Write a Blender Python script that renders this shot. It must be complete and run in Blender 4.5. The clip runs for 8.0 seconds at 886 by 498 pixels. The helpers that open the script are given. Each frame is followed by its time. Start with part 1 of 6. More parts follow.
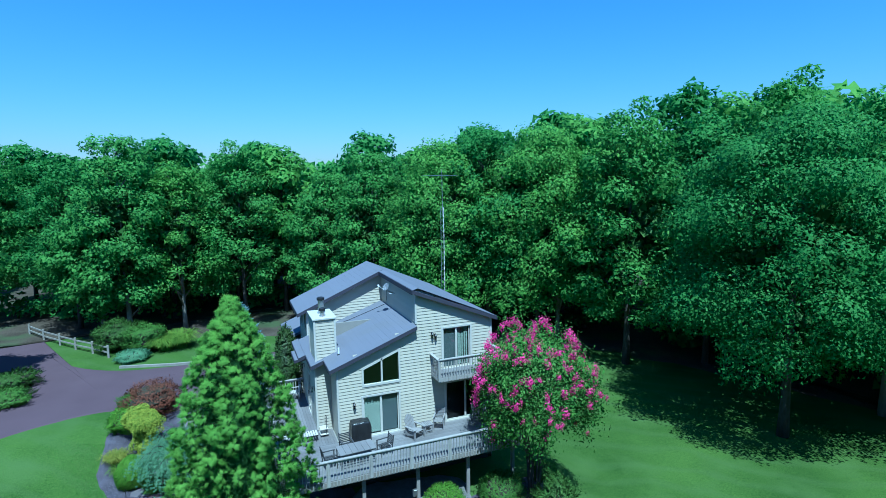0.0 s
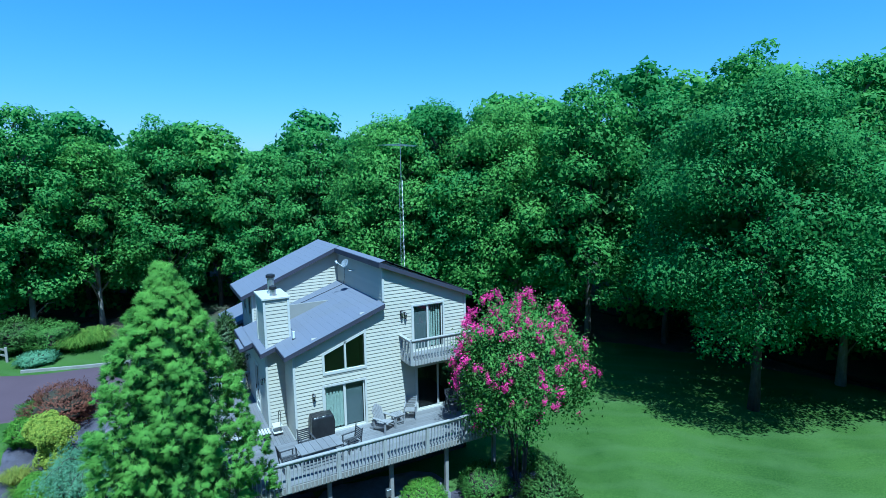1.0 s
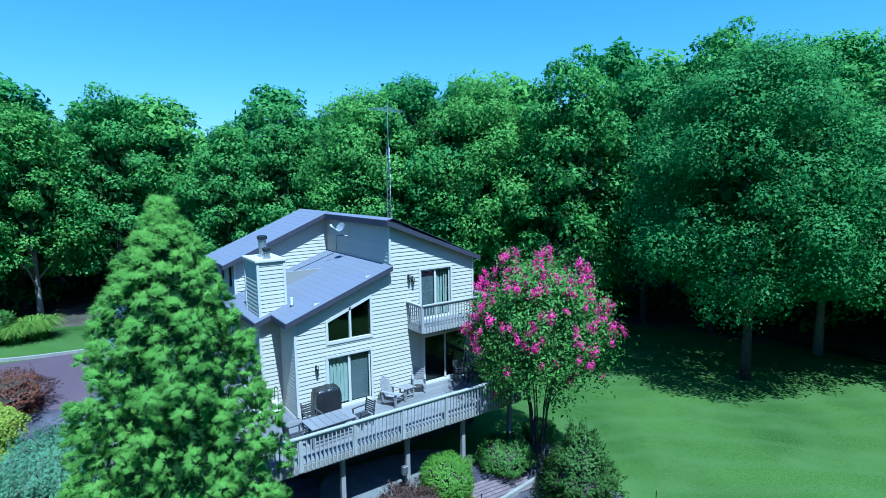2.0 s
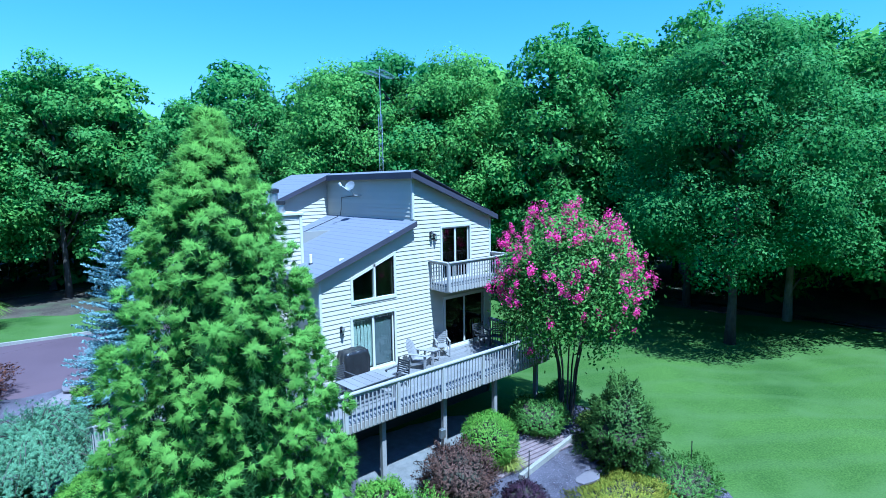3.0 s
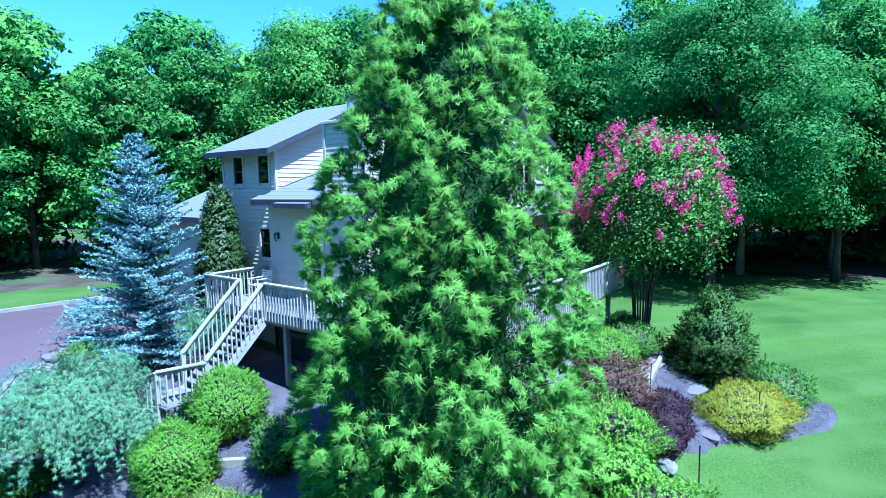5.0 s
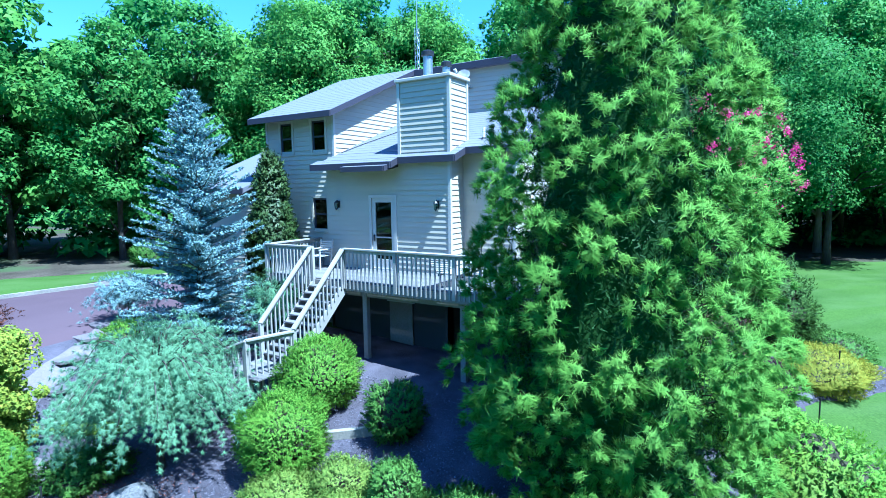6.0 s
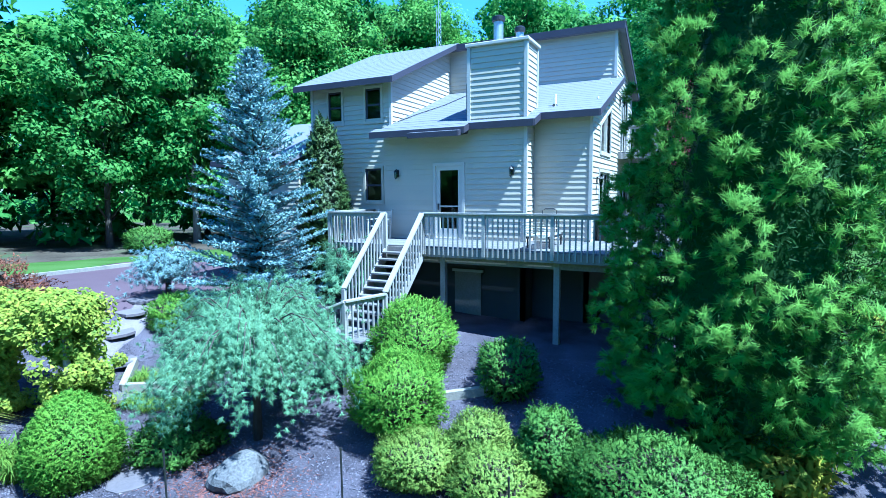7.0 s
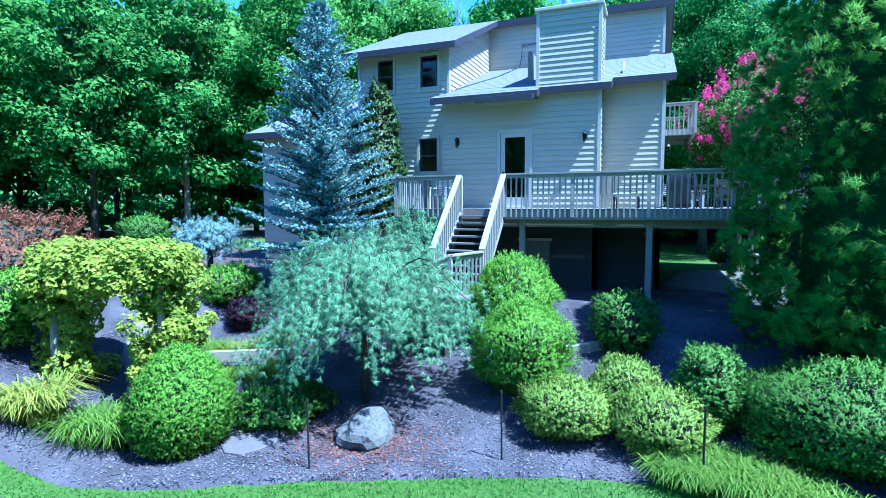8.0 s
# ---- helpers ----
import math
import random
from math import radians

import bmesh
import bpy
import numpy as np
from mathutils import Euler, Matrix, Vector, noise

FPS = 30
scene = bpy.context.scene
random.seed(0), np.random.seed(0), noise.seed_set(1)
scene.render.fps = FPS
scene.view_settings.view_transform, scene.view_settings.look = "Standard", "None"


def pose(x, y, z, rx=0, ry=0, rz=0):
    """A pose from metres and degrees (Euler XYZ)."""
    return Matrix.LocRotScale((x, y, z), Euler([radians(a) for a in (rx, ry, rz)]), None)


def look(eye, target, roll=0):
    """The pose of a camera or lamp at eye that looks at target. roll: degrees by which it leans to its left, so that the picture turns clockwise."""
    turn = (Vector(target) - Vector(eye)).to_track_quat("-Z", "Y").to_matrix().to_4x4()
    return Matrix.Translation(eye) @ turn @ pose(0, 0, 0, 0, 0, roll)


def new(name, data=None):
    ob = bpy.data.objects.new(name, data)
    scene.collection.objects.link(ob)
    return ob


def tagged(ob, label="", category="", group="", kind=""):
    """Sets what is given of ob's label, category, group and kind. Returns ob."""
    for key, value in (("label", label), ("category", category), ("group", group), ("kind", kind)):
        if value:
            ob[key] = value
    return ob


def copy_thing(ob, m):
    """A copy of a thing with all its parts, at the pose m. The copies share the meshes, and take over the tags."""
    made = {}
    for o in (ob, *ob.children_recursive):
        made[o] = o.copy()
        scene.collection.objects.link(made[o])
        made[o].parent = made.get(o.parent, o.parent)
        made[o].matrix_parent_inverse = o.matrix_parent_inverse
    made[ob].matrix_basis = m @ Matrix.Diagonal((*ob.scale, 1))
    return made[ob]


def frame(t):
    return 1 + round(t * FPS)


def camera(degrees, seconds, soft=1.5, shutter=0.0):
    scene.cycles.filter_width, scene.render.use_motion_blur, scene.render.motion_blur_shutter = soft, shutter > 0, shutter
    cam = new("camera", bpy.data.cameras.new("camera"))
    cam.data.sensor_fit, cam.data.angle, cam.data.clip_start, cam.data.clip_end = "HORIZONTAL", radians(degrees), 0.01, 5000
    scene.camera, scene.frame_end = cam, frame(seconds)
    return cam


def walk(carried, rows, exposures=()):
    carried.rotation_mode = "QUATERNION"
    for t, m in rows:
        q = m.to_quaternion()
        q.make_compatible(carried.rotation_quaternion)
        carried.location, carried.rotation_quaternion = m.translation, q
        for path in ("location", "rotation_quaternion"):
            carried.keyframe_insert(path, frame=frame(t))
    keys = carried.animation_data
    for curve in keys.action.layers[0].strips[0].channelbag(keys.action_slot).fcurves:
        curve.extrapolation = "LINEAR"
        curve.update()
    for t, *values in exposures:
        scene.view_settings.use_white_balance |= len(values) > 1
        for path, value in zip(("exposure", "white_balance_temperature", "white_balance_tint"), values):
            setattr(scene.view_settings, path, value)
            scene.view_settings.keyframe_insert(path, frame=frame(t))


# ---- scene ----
cam = camera(79.9, 8.0, soft=0.3)
PATH = [
    (0, (-4.358, -25.234, 16.921), (-3.621, -23.391, 16.674), -1.0),
    (0.5, (-4.395, -23.560, 15.986), (-3.538, -21.770, 15.735), -1.0),
    (1, (-4.748, -21.936, 15.104), (-3.793, -20.197, 14.850), -1.0),
    (1.5, (-5.452, -20.398, 14.099), (-4.412, -18.709, 13.845), -1.0),
    (1.7, (-5.774, -19.841, 13.725), (-4.698, -18.175, 13.469), -0.9),
    (2.8, (-8.208, -16.938, 11.475), (-6.935, -15.414, 11.232), -0.7),
    (3, (-8.621, -16.238, 11.126), (-7.308, -14.749, 10.880), -0.8),
    (3.5, (-9.709, -14.727, 10.206), (-8.307, -13.321, 9.963), -0.8),
    (4, (-10.751, -13.134, 9.380), (-9.266, -11.816, 9.141), -0.8),
    (4.5, (-11.738, -11.556, 8.665), (-10.187, -10.315, 8.427), -0.9),
    (4.7, (-12.106, -10.981, 8.384), (-10.538, -9.763, 8.147), -0.8),
    (5.8, (-14.211, -6.969, 6.909), (-12.527, -5.911, 6.691), -1.0),
    (6, (-14.466, -6.367, 6.777), (-12.772, -5.327, 6.550), -0.8),
    (6.5, (-15.356, -4.790, 6.290), (-13.621, -3.822, 6.061), -0.6),
    (7, (-16.115, -3.102, 5.681), (-14.335, -2.217, 5.466), -0.4),
    (7.5, (-16.748, -1.411, 5.008), (-14.928, -0.604, 4.811), -0.2),
    (8, (-17.168, 0.270, 4.249), (-15.313, 0.999, 4.085), -0.2),
]
walk(cam, [(t, look(eye, target, roll)) for t, eye, target, roll in PATH],
     exposures=[(0, 0.86, 3440, -3), (1.5, 1.04, 3440, 1), (3.5, 1.63, 3420, 9), (6, 2.04, 3520, 6), (8, 2.06, 3440, 5)])

# ---- world and sun ----
SUN_DIR = Vector((-0.105, -0.5, 1.0)).normalized()
world = bpy.data.worlds.new("sky_world")
scene.world = world
world.use_nodes = True
wn, wl = world.node_tree.nodes, world.node_tree.links
wn.clear()
sky = wn.new("ShaderNodeTexSky")
sky.sky_type = 'NISHITA'
sky.sun_disc = False
sky.sun_elevation = math.asin(SUN_DIR.z)
sky.sun_rotation = math.atan2(SUN_DIR.x, SUN_DIR.y)
sky.air_density, sky.dust_density, sky.ozone_density = 1.6, 0.4, 2.0
bg = wn.new("ShaderNodeBackground")
bg.inputs[1].default_value = 0.050
wo = wn.new("ShaderNodeOutputWorld")
wl.new(sky.outputs[0], bg.inputs[0])
wl.new(bg.outputs[0], wo.inputs[0])
sun = new("sun", bpy.data.lights.new("sun", 'SUN'))
sun.data.energy, sun.data.angle, sun.data.color = 5.0, radians(0.53), (1.0, 0.78, 0.45)
sun.matrix_world = look(SUN_DIR * 60, (0, 0, 0))


# ---- materials ----
def mat(name, col, rough=0.8, var=0.15, scale=3.0, fine=40.0, bump=0.0, metal=0.0, rand="", spec=0.3, stain=None, stretch=(1, 1, 1), transl=0.0, hue=0.0):
    """A surface with variation at two scales, optional per-piece randomness, stains and light passing through."""
    m = bpy.data.materials.new(name)
    m.use_nodes = True
    n, l = m.node_tree.nodes, m.node_tree.links
    p = n["Principled BSDF"]
    p.inputs["Roughness"].default_value, p.inputs["Metallic"].default_value = rough, metal
    p.inputs["Specular IOR Level"].default_value = spec
    co = n.new("ShaderNodeTexCoord")
    mp = n.new("ShaderNodeMapping")
    mp.inputs["Scale"].default_value = stretch
    l.new(co.outputs["Object"], mp.inputs[0])
    a, b = n.new("ShaderNodeTexNoise"), n.new("ShaderNodeTexNoise")
    a.inputs["Scale"].default_value, b.inputs["Scale"].default_value = scale, fine
    a.inputs["Detail"].default_value = b.inputs["Detail"].default_value = 4
    l.new(mp.outputs[0], a.inputs["Vector"])
    l.new(mp.outputs[0], b.inputs["Vector"])
    add = n.new("ShaderNodeMath")
    add.operation = 'ADD'
    l.new(a.outputs["Fac"], add.inputs[0])
    l.new(b.outputs["Fac"], add.inputs[1])
    src = add.outputs[0]
    lo, hi = 0.65, 1.35
    if rand:
        r = n.new("ShaderNodeObjectInfo" if rand == "object" else "ShaderNodeNewGeometry")
        s = n.new("ShaderNodeMath")
        s.operation = 'ADD'
        l.new(src, s.inputs[0])
        l.new(r.outputs["Random" if rand == "object" else "Random Per Island"], s.inputs[1])
        src, lo, hi = s.outputs[0], 0.75, 2.25
    mr = n.new("ShaderNodeMapRange")
    mr.inputs[1].default_value, mr.inputs[2].default_value = lo, hi
    l.new(src, mr.inputs[0])
    mix = n.new("ShaderNodeMix")
    mix.data_type = 'RGBA'
    c1 = [max(0, c * (1 - var)) for c in col]
    c2 = [min(1, c * (1 + var)) for c in col]
    c2[0] *= 1 + hue
    c1[0] *= 1 - hue * 0.5
    mix.inputs[6].default_value, mix.inputs[7].default_value = (*c1, 1), (*c2, 1)
    l.new(mr.outputs[0], mix.inputs[0])
    out = mix.outputs[2]
    if stain:
        sc, scol, amt = stain
        t = n.new("ShaderNodeTexNoise")
        t.inputs["Scale"].default_value, t.inputs["Detail"].default_value = sc, 6
        l.new(co.outputs["Object"], t.inputs["Vector"])
        sr = n.new("ShaderNodeMapRange")
        sr.inputs[1].default_value, sr.inputs[2].default_value, sr.inputs[4].default_value = 0.5, 0.68, amt
        l.new(t.outputs["Fac"], sr.inputs[0])
        m2 = n.new("ShaderNodeMix")
        m2.data_type = 'RGBA'
        l.new(sr.outputs[0], m2.inputs[0])
        l.new(out, m2.inputs[6])
        m2.inputs[7].default_value = (*scol, 1)
        out = m2.outputs[2]
    l.new(out, p.inputs["Base Color"])
    if bump:
        bm_ = n.new("ShaderNodeBump")
        bm_.inputs["Strength"].default_value, bm_.inputs["Distance"].default_value = bump, 0.02
        l.new(b.outputs["Fac"], bm_.inputs["Height"])
        l.new(bm_.outputs[0], p.inputs["Normal"])
    if transl:
        tr = n.new("ShaderNodeBsdfTranslucent")
        l.new(out, tr.inputs[0])
        ms = n.new("ShaderNodeMixShader")
        ms.inputs[0].default_value = transl
        l.new(p.outputs[0], ms.inputs[1])
        l.new(tr.outputs[0], ms.inputs[2])
        l.new(ms.outputs[0], n["Material Output"].inputs[0])
    return m


def leafmat(name, col, var=0.35, hue=0.15, transl=0.3, rough=0.6, spec=0.14):
    return mat(name, col, rough, var, 0.35, 2.5, rand="island", transl=transl, hue=hue, spec=spec)


M_SIDING = mat("cream_siding", (0.475, 0.440, 0.350), 0.6, 0.06, 0.7, 30, 0.05, rand="object", stretch=(1, 1, 4), stain=(0.9, (0.385, 0.37, 0.35), 0.25))
M_TRIM = mat("trim_paint", (0.50, 0.48, 0.43), 0.5, 0.05, 1.5, 40)
M_FASCIA = mat("fascia_paint", (0.046, 0.044, 0.064), 0.6, 0.15, 1.2, 30)
M_ROOF = mat("roof_shingle", (0.150, 0.152, 0.190), 0.85, 0.035, 0.5, 25, 0.3, rand="object", stain=(0.7, (0.145, 0.145, 0.16), 0.4))
# foundation colour darkened: the shade under the deck is painted in
M_BLOCK = mat("foundation_shade", (0.06, 0.06, 0.065), 0.8, 0.12, 0.8, 30, 0.1)
M_DECK = mat("deck_wood", (0.175, 0.168, 0.172), 0.75, 0.22, 1.0, 18, 0.2, rand="object", stain=(0.8, (0.11, 0.103, 0.103), 0.5))
M_RAIL = mat("rail_wood", (0.33, 0.315, 0.30), 0.7, 0.15, 1.2, 30, 0.15, rand="object", stain=(1.3, (0.21, 0.195, 0.18), 0.45))
M_JOIST = mat("joist_wood", (0.22, 0.20, 0.18), 0.8, 0.2, 1.0, 20, 0.2)
M_POST = mat("post_wood", (0.25, 0.235, 0.22), 0.75, 0.2, 1.0, 20, 0.2)
M_BARK = mat("bark", (0.066, 0.058, 0.050), 0.9, 0.4, 1.5, 9, 0.8, stretch=(1, 1, 0.3), stain=(0.8, (0.14, 0.13, 0.12), 0.5))
M_BARK_PALE = mat("pale_bark", (0.22, 0.2, 0.17), 0.85, 0.35, 1.5, 9, 0.5, stretch=(1, 1, 0.3))
M_INT = mat("room_paint", (0.25, 0.24, 0.22), 0.8, 0.05)
M_DARKMETAL = mat("dark_metal", (0.04, 0.04, 0.045), 0.45, 0.2, 5, 40, metal=0.5)
M_STEEL = mat("galvanised_steel", (0.55, 0.56, 0.57), 0.4, 0.15, 4, 40, metal=0.9, stain=(3.0, (0.35, 0.2, 0.12), 0.6))
M_WHITE = mat("white_plastic", (0.7, 0.7, 0.68), 0.4, 0.05)
M_BLIND = mat("blind_fabric", (0.70, 0.72, 0.68), 0.7, 0.06)
M_SCREEN = mat("grey_curtain", (0.22, 0.23, 0.27), 0.8, 0.08, 2, 60)
M_COVER = mat("black_vinyl_cover", (0.018, 0.018, 0.02), 0.32, 0.3, 4, 15, 0.6, spec=0.5)
M_CHAIR = mat("weathered_chair_wood", (0.24, 0.23, 0.23), 0.75, 0.2, 3, 30, 0.2)
M_CHAIRDK = mat("dark_chair_metal", (0.05, 0.05, 0.055), 0.5, 0.2, 3, 30)


def glass(name):
    m = bpy.data.materials.new(name)
    m.use_nodes = True
    n, l = m.node_tree.nodes, m.node_tree.links
    n.remove(n["Principled BSDF"])
    t, g, f, x = n.new("ShaderNodeBsdfTransparent"), n.new("ShaderNodeBsdfGlossy"), n.new("ShaderNodeFresnel"), n.new("ShaderNodeMixShader")
    t.inputs[0].default_value = (0.62, 0.68, 0.66, 1)
    g.inputs["Roughness"].default_value = 0.03
    f.inputs[0].default_value = 1.5
    l.new(f.outputs[0], x.inputs[0])
    l.new(t.outputs[0], x.inputs[1])
    l.new(g.outputs[0], x.inputs[2])
    l.new(x.outputs[0], n["Material Output"].inputs[0])
    return m


M_GLASS = glass("window_glass")


# ---- mesh helpers ----
def obj(name, verts, faces, material, parent=None, label=""):
    me = bpy.data.meshes.new(name)
    me.from_pydata(verts, [], faces)
    me.materials.append(material)
    me.update()
    ob = new(name, me)
    if parent is not None:
        ob.parent = parent
    if label:
        ob["label"] = label
    return ob


def part(name, bm, material, parent=None, label="", smooth=False):
    bmesh.ops.recalc_face_normals(bm, faces=bm.faces)
    me = bpy.data.meshes.new(name)
    bm.to_mesh(me)
    bm.free()
    me.materials.append(material)
    if smooth:
        for p in me.polygons:
            p.use_smooth = True
    ob = new(name, me)
    if parent is not None:
        ob.parent = parent
    if label:
        ob["label"] = label
    return ob


def thing(name, at, label, category, group="", kind="", rz=0.0, scale=1.0):
    e = new(name)
    e.empty_display_size = 0.2
    e.matrix_world = pose(*at, 0, 0, rz) @ Matrix.Scale(scale, 4)
    return tagged(e, label, category, group, kind)


HEX = [(0, 3, 2, 1), (4, 5, 6, 7), (0, 1, 5, 4), (1, 2, 6, 5), (2, 3, 7, 6), (3, 0, 4, 7)]


def boxv(x0, x1, y0, y1, z0, z1):
    return [(x0, y0, z0), (x1, y0, z0), (x1, y1, z0), (x0, y1, z0), (x0, y0, z1), (x1, y0, z1), (x1, y1, z1), (x0, y1, z1)]


def box(name, x0, x1, y0, y1, z0, z1, material, parent=None, label="", bevel=0.0):
    bm = bmesh.new()
    addbox(bm, x0, x1, y0, y1, z0, z1)
    if bevel:
        bmesh.ops.bevel(bm, geom=bm.edges[:], offset=bevel, segments=1, affect='EDGES')
    return part(name, bm, material, parent, label)


def addbox(bm, x0, x1, y0, y1, z0, z1, m=None):
    vs = [bm.verts.new(m @ Vector(v) if m else v) for v in boxv(x0, x1, y0, y1, z0, z1)]
    for f in HEX:
        bm.faces.new([vs[i] for i in f])


def beam_verts(a, b, w, h):
    """A squared timber from a to b, w wide and h deep."""
    a, b = Vector(a), Vector(b)
    d = (b - a).normalized()
    up = Vector((0, 0, 1)) if abs(d.z) < 0.95 else Vector((1, 0, 0))
    s = d.cross(up).normalized() * w / 2
    u = s.cross(d).normalized() * h / 2
    return [tuple(p + q) for p in (a, b) for q in (-s - u, s - u, s + u, -s + u)]


BEAMF = [(0, 1, 2, 3), (4, 7, 6, 5), (0, 4, 5, 1), (1, 5, 6, 2), (2, 6, 7, 3), (3, 7, 4, 0)]


def beam(name, a, b, w, h, material, parent=None, label=""):
    return obj(name, beam_verts(a, b, w, h), BEAMF, material, parent, label)


def addbeam(bm, a, b, w, h):
    vs = [bm.verts.new(v) for v in beam_verts(a, b, w, h)]
    for f in BEAMF:
        bm.faces.new([vs[i] for i in f])


def addtube(bm, pts, radii, seg=8, cap=True):
    rings = []
    for i, p in enumerate(pts):
        p = Vector(p)
        d = (Vector(pts[min(i + 1, len(pts) - 1)]) - Vector(pts[max(i - 1, 0)])).normalized()
        s = d.orthogonal().normalized()
        u = d.cross(s)
        rings.append([bm.verts.new(p + (s * math.cos(a) + u * math.sin(a)) * radii[i]) for a in [2 * math.pi * k / seg for k in range(seg)]])
    for r0, r1 in zip(rings, rings[1:]):
        for k in range(seg):
            bm.faces.new((r0[k], r0[(k + 1) % seg], r1[(k + 1) % seg], r1[k]))
    if cap:
        bm.faces.new(rings[0][::-1])
        bm.faces.new(rings[-1])


# ---- ground ----
def sstep(a, b, v):
    t = min(1.0, max(0.0, (v - a) / (b - a)))
    return t * t * (3 - 2 * t)


def height(x, y):
    """The lie of the land: a terrace round the house and the drive, falling to the lawns."""
    da = math.hypot(max(-2.5 - x, 0, x - 9), max(-3.4 - y, 0))
    lev_b = 2.2 - 1.4 * sstep(14, 30, x)
    yb = 14 - 3 * sstep(-10, -18, x) if x < -8 else 14
    a = (1.6 + 0.6 * sstep(0, 12, y)) * (1 - sstep(0, 6.5, da))
    b = lev_b * (1 - sstep(0, 6.0, yb - y))
    east = 0.5 * sstep(10, 25, x)
    roll = 0.10 * math.sin(x * 0.21 + 1) * math.sin(y * 0.17) * sstep(12, 25, math.hypot(x, y))
    return max(a, b, east) + roll


def grid_sheet(name, xs, ys, material, dz=0.0):
    nx, ny = len(xs), len(ys)
    vs = [(x, y, height(x, y) + dz) for y in ys for x in xs]
    fs = [(j * nx + i, j * nx + i + 1, (j + 1) * nx + i + 1, (j + 1) * nx + i) for j in range(ny - 1) for i in range(nx - 1)]
    ob = obj(name, vs, fs, material)
    for p in ob.data.polygons:
        p.use_smooth = True
    return ob


def smooth_loop(pts, n=6):
    """A closed smooth outline through a few corner points."""
    out, k = [], len(pts)
    for i in range(k):
        p0, p1, p2, p3 = [Vector(pts[(i + j) % k]) for j in (-1, 0, 1, 2)]
        for s in range(n):
            t = s / n
            out.append(0.5 * ((2 * p1) + (p2 - p0) * t + (2 * p0 - 5 * p1 + 4 * p2 - p3) * t * t + (3 * p1 - p0 - 3 * p2 + p3) * t ** 3))
    return out


def patch(name, pts, centre, material, dz=0.05, rings=14, wob=0.12, seed=1):
    """A bed or paved patch that lies on the land inside a smooth outline."""
    rng = random.Random(seed)
    loop = smooth_loop(pts)
    loop = [p + Vector((rng.uniform(-wob, wob), rng.uniform(-wob, wob))) for p in loop]
    c = Vector(centre)
    m = len(loop)
    vs, fs = [], []
    for r in range(1, rings + 1):
        for p in loop:
            q = c + (p - c) * r / rings
            vs.append((q.x, q.y, height(q.x, q.y) + (dz if r < rings else -0.05)))
    vs.append((c.x, c.y, height(c.x, c.y) + dz))
    for r in range(rings - 1):
        for k in range(m):
            fs.append((r * m + k, (r + 1) * m + k, (r + 1) * m + (k + 1) % m, r * m + (k + 1) % m))
    for k in range(m):
        fs.append((len(vs) - 1, k, (k + 1) % m))
    ob = obj(name, vs, fs, material)
    for p in ob.data.polygons:
        p.use_smooth = True
    return ob


M_LAWN = mat("lawn_grass", (0.054, 0.100, 0.014), 0.9, 0.45, 0.15, 14, 0.9, stain=(0.25, (0.082, 0.128, 0.028), 0.8), hue=0.15, spec=0.1)


def mown(m):
    """Faint curving mower streaks of drier grass."""
    n, l = m.node_tree.nodes, m.node_tree.links
    base = n["Principled BSDF"].inputs["Base Color"]
    src = base.links[0].from_socket
    g, w, r, x = n.new("ShaderNodeNewGeometry"), n.new("ShaderNodeTexWave"), n.new("ShaderNodeMapRange"), n.new("ShaderNodeMixRGB")
    w.bands_direction = 'DIAGONAL'
    for k, v in (("Scale", 0.23), ("Distortion", 9.0), ("Detail", 3.0), ("Detail Scale", 0.5)):
        w.inputs[k].default_value = v
    for k, v in (("From Min", 0.55), ("From Max", 1.0), ("To Min", 0.0), ("To Max", 0.26)):
        r.inputs[k].default_value = v
    x.inputs[2].default_value = (0.085, 0.128, 0.036, 1)
    l.new(g.outputs["Position"], w.inputs["Vector"])
    l.new(w.outputs["Fac"], r.inputs["Value"])
    l.new(r.outputs["Result"], x.inputs[0])
    l.new(src, x.inputs[1])
    l.new(x.outputs[0], base)


mown(M_LAWN)
M_MULCH = mat("dark_mulch", (0.075, 0.068, 0.088), 0.95, 0.65, 1.2, 38, 1.0, stain=(0.7, (0.075, 0.064, 0.078), 0.5), spec=0.1)
M_DRIVE = mat("reddish_asphalt", (0.082, 0.056, 0.070), 0.9, 0.14, 0.25, 60, 0.25, stain=(0.18, (0.10, 0.070, 0.086), 0.5), spec=0.2)
M_LITTER = mat("leaf_litter", (0.065, 0.055, 0.042), 0.95, 0.5, 0.6, 10, 0.8, stain=(0.3, (0.05, 0.09, 0.025), 0.6), spec=0.1)
M_GRAVEL = mat("pale_gravel", (0.15, 0.147, 0.145), 0.9, 0.35, 3, 45, 1.0)
M_STONE = mat("flagstone", (0.135, 0.12, 0.135), 0.85, 0.25, 1.2, 16, 0.5, rand="object")
M_ROCK = mat("boulder_rock", (0.17, 0.165, 0.16), 0.9, 0.4, 1.8, 9, 1.0, stain=(1.6, (0.32, 0.31, 0.3), 0.6))
M_TIMBER = mat("weathered_timber", (0.25, 0.235, 0.21), 0.8, 0.25, 1.2, 18, 0.3)


def spaced(lo, hi, step, far):
    a = [lo + step * i for i in range(int((hi - lo) / step) + 1)]
    return [-far, -700, -300, -160, -100] + a + [100, 160, 300, 700, far]


